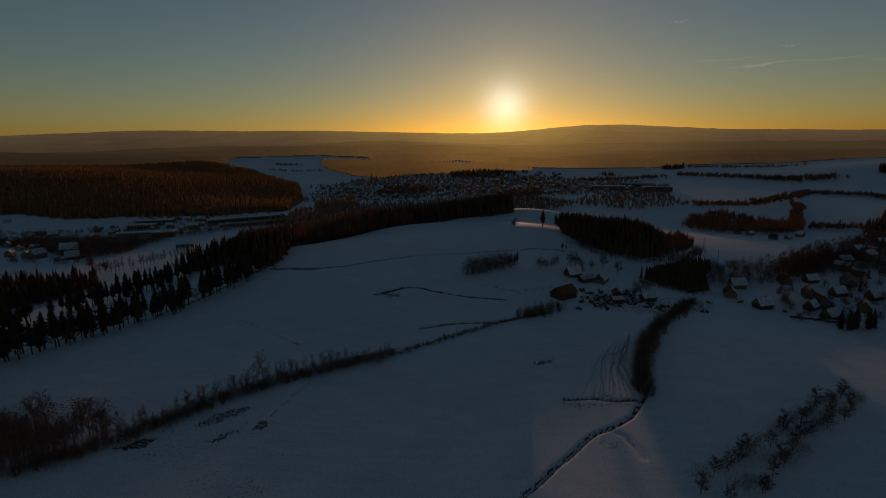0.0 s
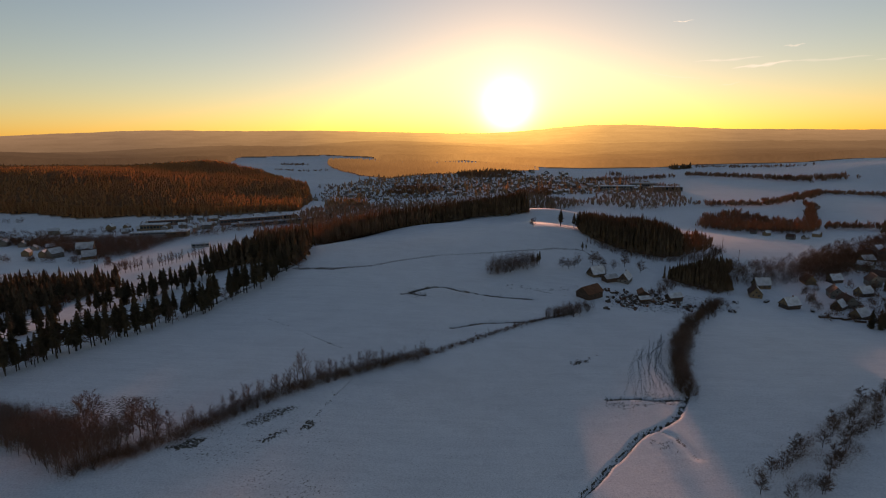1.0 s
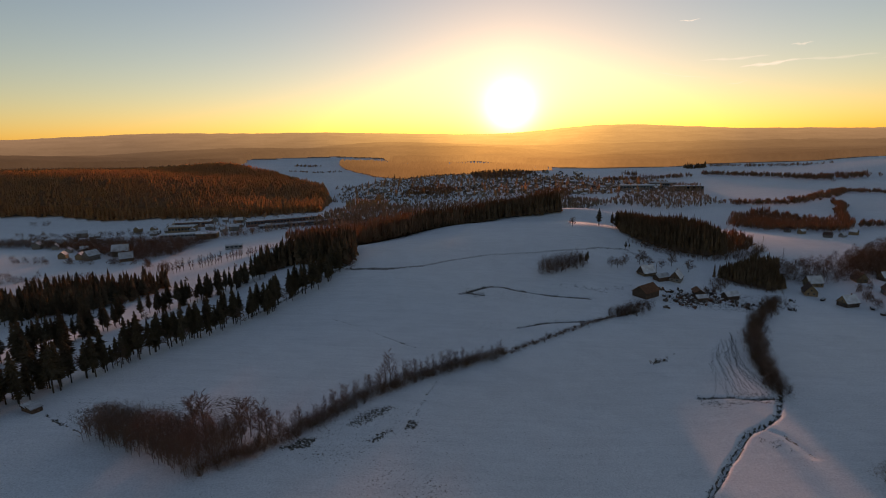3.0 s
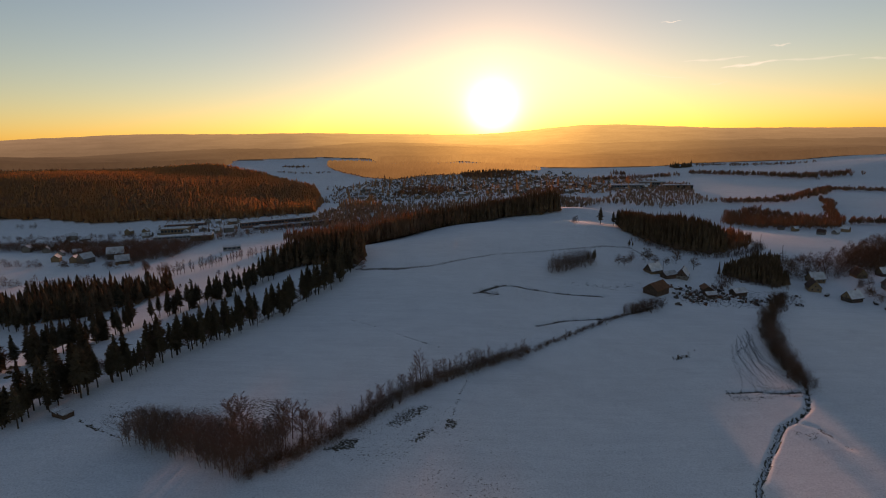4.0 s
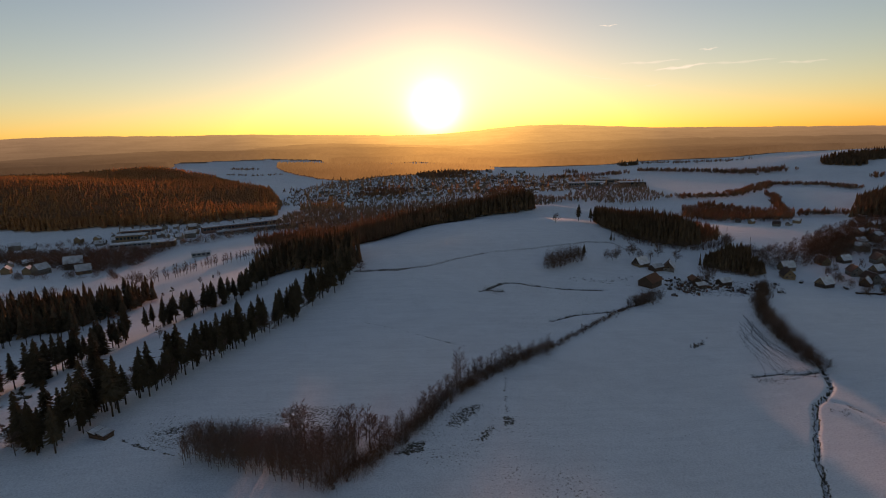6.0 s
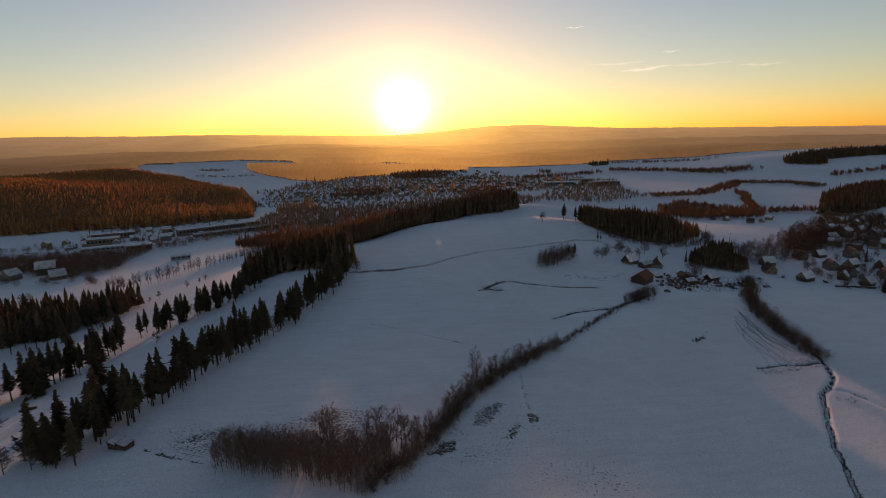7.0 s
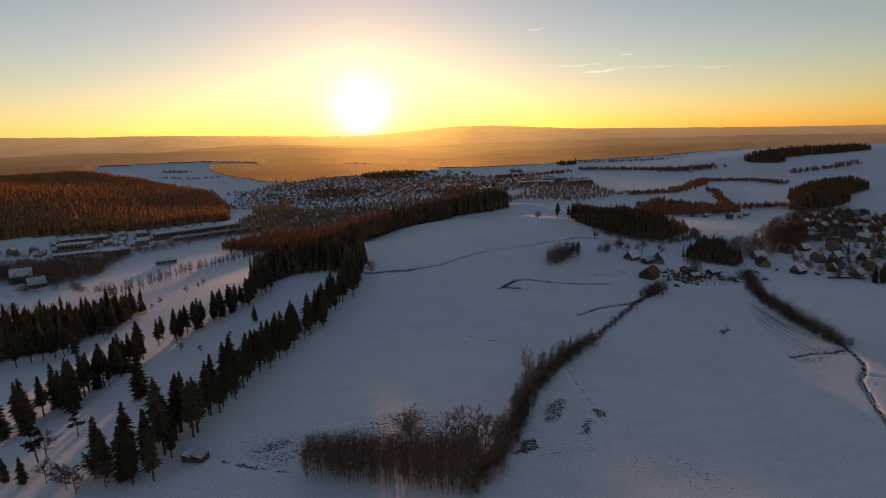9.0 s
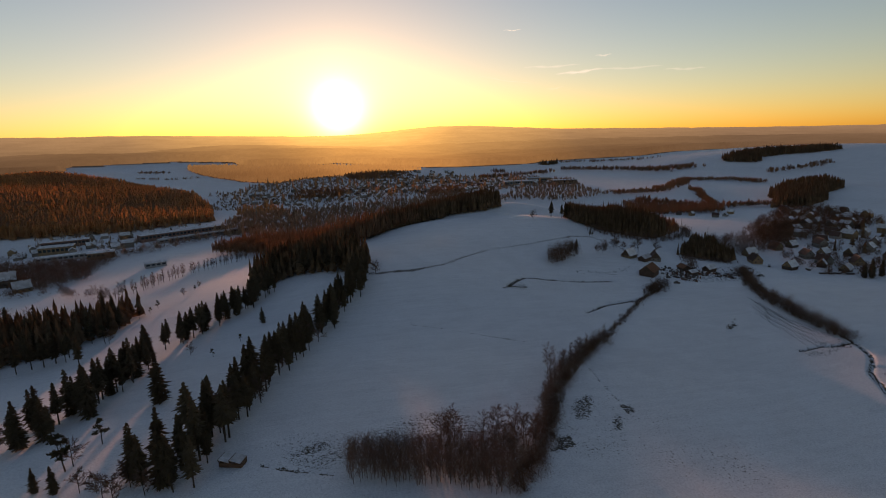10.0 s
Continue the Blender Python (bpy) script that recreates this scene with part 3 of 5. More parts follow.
# ---- trees ----
def spruce(h, spread, bare, rng, taper=0.8):
    """A spruce: tapered trunk, and whorls of drooping, ragged boughs above the bare stem."""
    base = empty("spruce")
    trunk = Geo()
    bend = Vector((rng.uniform(-0.03, 0.03) * h, rng.uniform(-0.03, 0.03) * h, 0))
    pts = [Vector((0, 0, -0.3)), bend * 0.5 + Vector((0, 0, h * 0.45)), bend + Vector((0, 0, h * 0.97))]
    r = h * 0.014 + 0.04
    trunk.tube(pts[0], pts[1], r, r * 0.65, 6)
    trunk.tube(pts[1], pts[2], r * 0.65, 0.03, 6)
    for k in range(6):                      # dead snags on the stem
        z, a = rng.uniform(0.25, 1.0) * max(bare, 0.12) * h, rng.uniform(0, 6.28)
        trunk.tube((0, 0, z), (math.cos(a) * 0.9, math.sin(a) * 0.9, z - 0.15), 0.035, 0, 3)
    part("trunk", trunk, BARK, base)
    g = Geo()
    z = h * bare
    step = 0.030 * h
    while z < h * 0.985:
        up = (z - h * bare) / (h * (1 - bare))
        reach = spread * (1 - up) ** taper * min(1.0, 0.5 + up * 2.0) * rng.uniform(0.7, 1.2) + 0.12
        n = 15 if up < 0.7 else 9
        turn, heavy = rng.uniform(0, 6.28), rng.uniform(0, 6.28)
        for k in range(n):
            a = turn + 6.283 * k / n + rng.uniform(-0.25, 0.25)
            if rng.random() < 0.16:
                continue
            L = reach * rng.uniform(0.55, 1.12) * (1 + 0.22 * math.cos(a - heavy))
            droop = L * rng.uniform(0.15, 0.5) * (1.0 - up * 0.7)
            c, s = math.cos(a), math.sin(a)
            w = L * rng.uniform(0.07, 0.17) + 0.06
            z0 = z + rng.uniform(-0.4, 0.4) * step
            o = pts[1].lerp(pts[2], min(1, max(0, (z0 / h - 0.45) / 0.52))) if z0 > 0.45 * h else pts[0].lerp(pts[1], z0 / (0.45 * h))
            ox, oy = o.x, o.y
            t = step * rng.uniform(0.7, 1.2)
            tip = (ox + c * L, oy + s * L, z0 - droop)
            m1 = (ox + c * L * 0.55 - s * w, oy + s * L * 0.55 + c * w, z0 - droop * 0.75)
            m2 = (ox + c * L * 0.55 + s * w, oy + s * L * 0.55 - c * w, z0 - droop * 0.75)
            low = (ox + c * L * 0.6, oy + s * L * 0.6, z0 - droop * 0.6 - t * 0.75)
            root = (ox, oy, z0 + t * 0.6)
            g.add([root, m1, tip, m2, low], [(0, 1, 2), (0, 2, 3), (0, 4, 1), (1, 4, 2), (2, 4, 3), (3, 4, 0)])
        z += step * (1 - 0.45 * up)
    g.tube(pts[2] - Vector((0, 0, h * 0.05)), pts[2] + Vector((0, 0, h * 0.03)), 0.12, 0, 4)
    part("crown", g, NEEDLES, base)
    return tagged(base, "dark green spruce with drooping boughs standing in snow", "tree")


def grow(wood, fine, start, way, length, radius, level, rng, lift, fork, least):
    """A limb that bends and forks; its last forks are fine tapering twigs."""
    pos, d = Vector(start), Vector(way).normalized()
    if level == 0:
        fine.tube(pos, pos + d * length, radius, 0, 3)
        return
    for k in range(2):
        d = (d + Vector((rng.gauss(0, 0.10), rng.gauss(0, 0.10), rng.gauss(0, 0.04) + lift * 0.16))).normalized()
        nxt = pos + d * (length / 2)
        r0, r1 = radius * (1 - 0.35 * k), radius * (0.65 - 0.35 * k)
        fine.tube(pos, nxt, r0, max(r1, 0.014), 3)
        for _ in range(fork + k):
            side = Vector((rng.gauss(0, 1), rng.gauss(0, 1), rng.gauss(0, 0.6)))
            side = (side - d * side.dot(d)).normalized()
            spread = rng.uniform(0.35, 0.9) * (1 - 0.4 * lift)
            grow(wood, fine, pos.lerp(nxt, rng.uniform(0.3, 1.0)), d + side * spread, length * rng.uniform(0.42, 0.72), max(r1 * 0.7, least), level - 1, rng, lift, fork, least)
        pos = nxt
    fine.tube(pos, pos + d * length * 0.4, max(radius * 0.3, least), 0, 3)


def bare_tree(name, h, rng, lift=0.3, stem=0.22, bark=None, twigs=None, label="", fork=3, level=2, stems=1, limbs=3, thick=0.014, reach=0.36, least=0.018):
    """A leafless tree or shrub: stems with limbs all the way up, forking into fine twigs."""
    base = empty(name)
    trunk, crown = Geo(), Geo()
    for s in range(stems):
        a = rng.uniform(0, 6.283)
        foot = Vector((0, 0, -0.3)) if stems == 1 else Vector((math.cos(a), math.sin(a), 0)) * h * 0.09 * rng.random() + Vector((0, 0, -0.3))
        lean = Vector((rng.gauss(0, 0.035), rng.gauss(0, 0.035), 1)) if stems == 1 else Vector((math.cos(a) * rng.uniform(0.05, 0.5), math.sin(a) * rng.uniform(0.05, 0.5), 1))
        tall = h if stems == 1 else h * rng.uniform(0.6, 1.05)
        r = (tall * thick + 0.025) / (1 if stems == 1 else 1.6)
        pos, d = foot + lean * (tall * stem), lean.normalized()
        stem_points, stem_radii = [foot, pos], [r, r * 0.85]
        n = 6 if stems == 1 else 3
        for k in range(n):
            nxt = pos + (d + Vector((rng.gauss(0, 0.06), rng.gauss(0, 0.06), 0.1))).normalized() * (tall * (1 - stem) / n)
            r0, r1 = r * 0.85 * (1 - k / n) + 0.012, r * 0.85 * (1 - (k + 1) / n) + 0.012
            stem_points.append(nxt)
            stem_radii.append(r1)
            for _ in range(limbs):
                b = rng.uniform(0, 6.283)
                out = Vector((math.cos(b), math.sin(b), 0.25 + lift * 1.5))
                grow(trunk, crown, pos.lerp(nxt, rng.random()), out, tall * (1 - stem) * rng.uniform(0.7, 1.15) * reach * (1 - 0.55 * k / n), max(r0 * 0.45, 0.02), level, rng, lift, fork, least)
            pos = nxt
        trunk.path(stem_points, stem_radii, 5 if stems == 1 else 3)
        crown.tube(pos, pos + Vector((0, 0, tall * 0.06)), 0.02, 0, 3)
    part("trunk", trunk, bark or BARK, base)
    part("crown", crown, twigs or TWIGS, base)
    return tagged(base, label or "leafless broad-crowned tree with dark twigs", "tree")


def pine(h, rng):
    base = empty("pine")
    trunk, crown = Geo(), Geo()
    lean = Vector((rng.uniform(-0.12, 0.12), rng.uniform(-0.12, 0.12), 1))
    trunk.tube((0, 0, -0.3), lean * h * 0.55, h * 0.017 + 0.05, h * 0.012, 6)
    trunk.tube(lean * h * 0.55, lean * h * 0.95, h * 0.012, 0.04, 5)
    for k in range(15):
        z = h * rng.uniform(0.42, 0.98)
        a, L = rng.uniform(0, 6.28), h * rng.uniform(0.10, 0.30) * (1.3 - z / h)
        o = lean * z
        e = o + Vector((math.cos(a) * L, math.sin(a) * L, rng.uniform(0.0, 0.25) * L))
        trunk.tube(o, e, 0.06, 0.03, 3)
        for _ in range(8):                 # ragged needle tufts round each limb's end
            c = e + Vector((rng.gauss(0, 0.45), rng.gauss(0, 0.45), rng.gauss(0.1, 0.28))) * (h * 0.075)
            w = h * rng.uniform(0.03, 0.06)
            for _ in range(4):
                d = Vector((rng.gauss(0, 1), rng.gauss(0, 1), rng.gauss(0.3, 0.7))).normalized()
                crown.tube(c, c + d * w * 1.6, w * 0.5, 0, 4)
    part("trunk", trunk, BARK, base)
    part("crown", crown, PINE_NEEDLES, base)
    return tagged(base, "open-crowned pine with a bare leaning stem", "tree")


placed = set()


def set_tree(ob, x, y, scale=1.0, turn=0.0, sink=0.0, label="", group=""):
    """Sets the master itself at its first use, and a copy after that."""
    m = Matrix.Translation(at(x, y, -sink)) @ Matrix.Rotation(turn, 4, "Z")
    if ob.name in placed:
        tree = copy_thing(ob, m)
    else:
        placed.add(ob.name)
        tree = ob
        tree.matrix_basis = m
    tree.scale = (scale, scale, scale)
    return tagged(tree, label, "", group)


rng = random.Random(11)
ROW_SPRUCES = [spruce(13.0, rng.uniform(2.5, 3.2), rng.uniform(0.20, 0.38), rng, rng.uniform(0.75, 0.95)) for _ in range(8)]
FULL_SPRUCES = [spruce(13.0, rng.uniform(3.1, 3.7), 0.05, rng) for _ in range(4)]
PINES = [pine(10.0, rng) for _ in range(3)]
BROAD = [bare_tree("broadleaf_tree", 9.0, rng, 0.2, 0.22, reach=0.44, least=0.045) for _ in range(4)]
FRUIT = [bare_tree("fruit_tree", 6.0, rng, 0.25, 0.2, None, None, "old leafless fruit tree with a dense round crown", 3, 2, 1, 3, 0.016, 0.42, 0.03) for _ in range(3)]
BIRCHES = [bare_tree("birch", 9.0, rng, 0.42, 0.2, BIRCH, RED_TWIGS, "bare birch with fine reddish upright twigs", limbs=3, reach=0.40) for _ in range(4)]
SAPLINGS = [bare_tree("young_birch", 7.0, rng, 0.6, 0.2, BIRCH, RED_TWIGS, "slender young birch in a dense leafless stand", 4, 1, 1, 4, 0.007, 0.29) for _ in range(6)]
AVENUE = [bare_tree("avenue_tree", 9.0, rng, 0.5, 0.24, None, None, "slender leafless roadside tree", 4, 1, 1, 5, 0.014, 0.27, 0.05) for _ in range(3)]
SHRUBS = [bare_tree("shrub", 3.6, rng, 0.5, 0.06, BARK, TWIGS, "leafless bushy hedgerow shrub with brown twigs", 3, 1, 5, 2, 0.010, 0.40) for _ in range(5)]


def along(line, gap, rng, wobble):
    """Places about gap apart along a broken line, off it by wobble."""
    out, carry = [], 0.0
    for (ax, ay), (bx, by) in zip(line, line[1:]):
        L = math.hypot(bx - ax, by - ay)
        s = carry
        while s < L:
            out.append((ax + (bx - ax) * s / L + rng.gauss(0, wobble), ay + (by - ay) * s / L + rng.gauss(0, wobble)))
            s += gap * rng.uniform(0.6, 1.4)
        carry = s - L
    return out


def scattered(polygon, gap, rng):
    """Places inside an outline, about gap apart."""
    xs, ys = [p[0] for p in polygon], [p[1] for p in polygon]
    out = []
    nx, ny = int((max(xs) - min(xs)) / gap) + 1, int((max(ys) - min(ys)) / gap) + 1
    gx, gy = np.meshgrid(np.arange(nx), np.arange(ny))
    r = np.random.default_rng(rng.randrange(10 ** 6))
    px = min(xs) + (gx + r.uniform(0.05, 0.95, gx.shape)) * gap
    py = min(ys) + (gy + r.uniform(0.05, 0.95, gy.shape)) * gap
    keep = inside(px, py, polygon)
    return np.stack([px[keep], py[keep]], -1)


def woodland(name, places, h, w, mat, label, rng, conifer=True, spindles=7, sides=7, tiers=3, vary=0.15, kind="stuff"):
    """Many small trees in one mesh: ragged cones, or upright bare crowns of several spindles."""
    r = np.random.default_rng(rng.randrange(10 ** 6))
    places = np.asarray(places)
    n = len(places)
    z = height(places[:, 0], places[:, 1])
    verts, faces = [], []
    hh = h * np.clip(r.normal(0.95, vary, n), 0.45, 1.5)
    ww = w * r.uniform(0.7, 1.3, n)
    base = 0
    for i in range(n):
        x, y = places[i]
        if conifer:
            for k in range(tiers):
                lo = z[i] + hh[i] * (0.10 + 0.81 * k / tiers)
                hi = lo + hh[i] * (0.20 + 0.54 / tiers)
                rad = ww[i] * (1.0 - 0.84 * k / tiers)
                t0 = r.uniform(0, 6.28)
                for q in range(sides):
                    a, rr = t0 + 6.283 * q / sides, rad * r.uniform(0.55, 1.35)
                    verts.append((x + math.cos(a) * rr, y + math.sin(a) * rr, lo + r.uniform(-0.08, 0.06) * hh[i]))
                verts.append((x + r.normal(0, 0.1), y + r.normal(0, 0.1), hi))
                faces += [(base + q, base + (q + 1) % sides, base + sides) for q in range(sides)]
                base += sides + 1
        else:
            for k in range(spindles):
                a, rr = r.uniform(0, 6.28), ww[i] * r.uniform(0.0, 1.0)
                thin = 1.1 / spindles
                px, py, wd = x + math.cos(a) * rr, y + math.sin(a) * rr, ww[i] * r.uniform(0.6, 1.4) * thin
                lo, hi = z[i] + hh[i] * r.uniform(0.0, 0.35), z[i] + hh[i] * r.uniform(0.8, 1.05) * (1 - 0.45 * (rr / ww[i]) ** 2)
                mid = lo + (hi - lo) * r.uniform(0.45, 0.75)
                for q in range(3):
                    b = a + 6.283 * q / 3
                    verts.append((px + math.cos(b) * wd, py + math.sin(b) * wd, mid + r.uniform(-0.1, 0.1) * hh[i]))
                verts += [(x + (px - x) * 0.3, y + (py - y) * 0.3, lo), (px, py, hi)]
                faces += [(base + q, base + (q + 1) % 3, base + 4) for q in range(3)] + [(base + (q + 1) % 3, base + q, base + 3) for q in range(3)]
                base += 5
    me = bpy.data.meshes.new(name)
    me.from_pydata(verts, [], faces)
    me.materials.append(mat)
    return tagged(new(name, me), label, "woodland", kind=kind)


def brush(name, places, h, spread, count, mat, label, rng, thick=0.03):
    """A thicket of fine upright twigs, too many to count, in one mesh."""
    r = np.random.default_rng(rng.randrange(10 ** 6))
    places = np.repeat(np.asarray(places), count, 0)
    n = len(places)
    tall = h * r.uniform(0.45, 1.1, n)
    foot = np.c_[places + r.normal(0, spread * 0.5, (n, 2)), np.zeros(n)]
    foot[:, 2] = height(foot[:, 0], foot[:, 1]) + tall * r.uniform(-0.05, 0.35, n)
    tip = foot + np.c_[r.normal(0, 0.22, (n, 2)) * tall[:, None] * 0.6, tall * 0.7]
    turn = r.uniform(0, 6.28, n)
    ring = [foot + thick * np.c_[np.cos(turn + q), np.sin(turn + q), np.zeros(n)] for q in (0, 2.094, 4.189)]
    verts = np.stack([*ring, tip], 1).reshape(-1, 3)
    i = np.arange(n)[:, None] * 4
    faces = np.concatenate([i + np.array([[0, 1, 3]]), i + np.array([[1, 2, 3]]), i + np.array([[2, 0, 3]])])
    me = bpy.data.meshes.new(name)
    me.from_pydata(verts.tolist(), [], faces.tolist())
    me.materials.append(mat)
    return tagged(new(name, me), label, "brushwood", kind="stuff")


def tangle(name, places, low, high, spread, count, length, mat, label, rng, thick=0.02, lift=0.6, even=0.0):
    """Fine crooked twigs filling bushes or crowns between two heights, too many to count, in one mesh."""
    r = np.random.default_rng(rng.randrange(10 ** 6))
    places = np.asarray(places)
    size = np.repeat(r.uniform(0.7 + 0.25 * even, 1.15 - 0.08 * even, len(places)), count)
    places = np.repeat(places, count, 0)
    n = len(places)
    off = r.normal(0, 0.5, (n, 2))
    up = r.beta(1.6, 1.5, n)
    dome = np.clip(1.1 - 0.35 * (1 - even) * (off ** 2).sum(1), 0.35, 1)
    foot = np.c_[places + off * spread, np.zeros(n)]
    foot[:, 2] = height(foot[:, 0], foot[:, 1]) + (low + (high - low) * up * dome) * size
    way = np.c_[r.normal(0, 0.6, (n, 2)), r.normal(lift, 0.4, n)]
    way *= (length * r.uniform(0.5, 1.3, n) / np.linalg.norm(way, axis=1))[:, None]
    turn = r.uniform(0, 6.28, n)
    ring = [foot + thick * np.c_[np.cos(turn + q), np.sin(turn + q), np.zeros(n)] for q in (0, 2.094, 4.189)]
    verts = np.stack([*ring, foot + way], 1).reshape(-1, 3)
    i = np.arange(n)[:, None] * 4
    faces = np.concatenate([i + np.array([[0, 1, 3]]), i + np.array([[1, 2, 3]]), i + np.array([[2, 0, 3]])])
    me = bpy.data.meshes.new(name)
    me.from_pydata(verts.tolist(), [], faces.tolist())
    me.materials.append(mat)
    return tagged(new(name, me), label, "brushwood", kind="stuff")


def mixed_row(line, gap, wobble, rng, masters, low, high, group):
    for x, y in along(line, gap, rng, wobble):
        set_tree(rng.choice(masters), x, y, rng.uniform(low, high), rng.uniform(0, 6.28), 0.1, group=group)


# the spruce rows down the slope to the valley
mixed_row([(-178, 136), (-174, 144), (-172, 156), (-164, 172), (-158, 195), (-150, 214), (-141, 236), (-131, 254), (-124, 272), (-115, 290), (-108, 312)], 1.5, 2.4, rng, ROW_SPRUCES, 0.7, 1.35, "spruces along the field edge")
mixed_row([(-172, 158), (-166, 170), (-160, 186), (-151, 206), (-141, 233), (-128, 262)], 9.0, 1.6, rng, BROAD, 0.75, 1.15, "bare trees in the spruce row")
mixed_row([(-224, 181), (-221, 190), (-214, 200), (-210, 214), (-207, 236), (-203, 254)], 1.9, 4.0, rng, ROW_SPRUCES + FULL_SPRUCES[:2], 0.8, 1.35, "spruces of the second row")
mixed_row([(-199, 264), (-192, 272), (-184, 287), (-173, 294), (-167, 308), (-160, 322)], 1.5, 3.4, rng, ROW_SPRUCES + FULL_SPRUCES[:1], 0.75, 1.2, "spruces of the second row")
mixed_row([(-296, 285), (-275, 268), (-258, 272), (-242, 274), (-236, 282)], 3.4, 3.0, rng, ROW_SPRUCES, 0.8, 1.15, "spruces of the third row")
set_tree(FULL_SPRUCES[2], -189.6, 192, 1.3, 0.4, label="large lone spruce with dense dark green boughs", group="lone conifers on the slope")
for x, y, s in [(-223, 181, 1.15), (-218, 184, 1.0), (-186, 146, 1.1), (-181, 150, 1.15), (-184, 143, 0.95), (-179, 139, 1.05), (-174, 158.5, 0.85), (-208, 151, 0.5), (-203, 148, 0.55), (-161, 269.5, 0.62)]:
    set_tree(rng.choice(FULL_SPRUCES), x, y, s, rng.uniform(0, 6.28), group="lone conifers on the slope")
for x, y, s in [(-204.2, 158.3, 1.0), (-199.3, 169.7, 0.72), (-178.6, 233.2, 0.36), (-169.6, 248.3, 0.36), (-227, 333, 0.4), (-223, 339, 0.4), (-221, 350, 0.5), (-206, 384, 0.35), (-240, 299, 0.9), (-233, 294, 0.9), (-247, 303, 0.85)]:
    set_tree(rng.choice(PINES), x, y, s, rng.uniform(0, 6.28), group="small pines on the slope")
for x, y, s in [(-203, 160, 0.95), (-222, 195, 0.9), (-226, 183, 0.8), (-188.2, 243, 0.6), (-186, 142, 0.75), (-191, 140, 0.7), (-197, 145, 0.65), (-188, 137, 0.7), (-193, 143, 0.6), (-182, 137, 0.65), (-211, 372, 0.55), (-204, 392, 0.5), (-231, 293, 0.7), (-195, 268, 0.7), (-187, 291, 0.7)]:
    set_tree(rng.choice(BROAD), x, y, s, rng.uniform(0, 6.28), group="bare trees on the slope")

for x, y in scattered([(-306, 350), (-312, 300), (-290, 280), (-255, 284), (-230, 314), (-226, 336), (-240, 356), (-262, 343), (-282, 350)], 11.5, rng):
    set_tree(rng.choice(ROW_SPRUCES), x, y, rng.uniform(0.85, 1.3), rng.uniform(0, 6.28), 0.1, group="spruces of the valley-side wood")
for x, y in scattered([(-166, 328), (-146, 340), (-128, 330), (-113, 314), (-104, 316), (-101, 336), (-108, 358), (-120, 380), (-160, 380)], 7.0, rng):
    set_tree(rng.choice(ROW_SPRUCES), x, y, rng.uniform(1.0, 1.4), rng.uniform(0, 6.28), 0.1, group="spruces of the corner wood")

# the avenue by the valley road
mixed_row([(-262, 392), (-250, 407), (-229, 447), (-204, 471), (-180, 505)], 3.4, 0.8, rng, AVENUE, 0.85, 1.2, "bare avenue trees by the road")

# the birch stand at the field's corner
for x, y in along([(-139, 128), (-130, 124.5), (-118, 120.5), (-107, 115)], 0.6, rng, 0.9):
    set_tree(rng.choice(SAPLINGS), x, y, rng.uniform(0.8, 1.05), rng.uniform(0, 6.28), group="young birches of the corner stand")
STAND = [(-139, 128), (-130, 124.5), (-118, 120.5), (-106, 114.5), (-98, 121), (-98, 132), (-108, 131), (-124, 134), (-138, 136.5)]
for x, y in scattered(STAND, 1.9, rng):
    set_tree(rng.choice(SAPLINGS), x, y, rng.uniform(0.85, 1.08), rng.uniform(0, 6.28), group="young birches of the corner stand")
for x, y, s in [(-113, 134.5, 1.1), (-114.8, 136.5, 1.0), (-111.5, 136, 1.05), (-112.5, 137.5, 0.95), (-99, 137, 1.0), (-95.5, 135.5, 0.95), (-93, 133, 0.9), (-100.5, 135, 1.05), (-97.5, 133, 1.1), (-94.5, 131.5, 1.0), (-103, 138, 0.8), (-92, 130, 0.95), (-98, 128, 0.9), (-90, 134, 0.8), (-64, 174.8, 1.05), (-65.5, 173.5, 0.8)]:
    set_tree(rng.choice(BIRCHES), x, y, s, rng.uniform(0, 6.28), group="tall birches of the corner stand")

# the hedgerow that climbs to the farm
HEDGE = [(-104, 115), (-98, 121), (-91, 129), (-83, 140), (-74, 154), (-64, 167), (-55, 177), (-42, 188.5), (-22, 204)]
for x, y in along(HEDGE, 2.2, rng, 1.5):
    set_tree(rng.choice(SHRUBS), x, y, rng.uniform(0.6, 1.15), rng.uniform(0, 6.28), 0.1, group="shrubs of the long hedgerow")
for x, y in along([(-22, 204), (1, 224), (30, 248)], 1.7, rng, 1.1):
    set_tree(rng.choice(SHRUBS), x, y, rng.uniform(0.4, 0.85), rng.uniform(0, 6.28), 0.1, group="shrubs of the long hedgerow")
for x, y in along(HEDGE[2:], 1.6, rng, 1.0):
    set_tree(rng.choice(SAPLINGS), x - 1.0, y + 1.3, rng.uniform(0.55, 1.05), rng.uniform(0, 6.28), 0.1, group="saplings of the long hedgerow")
for x, y in along([(38, 254), (50, 262), (60, 269)], 1.2, rng, 2.6):
    set_tree(rng.choice(SHRUBS), x, y, rng.uniform(1.1, 1.7), rng.uniform(0, 6.28), 0.1, group="shrubs below the barn")
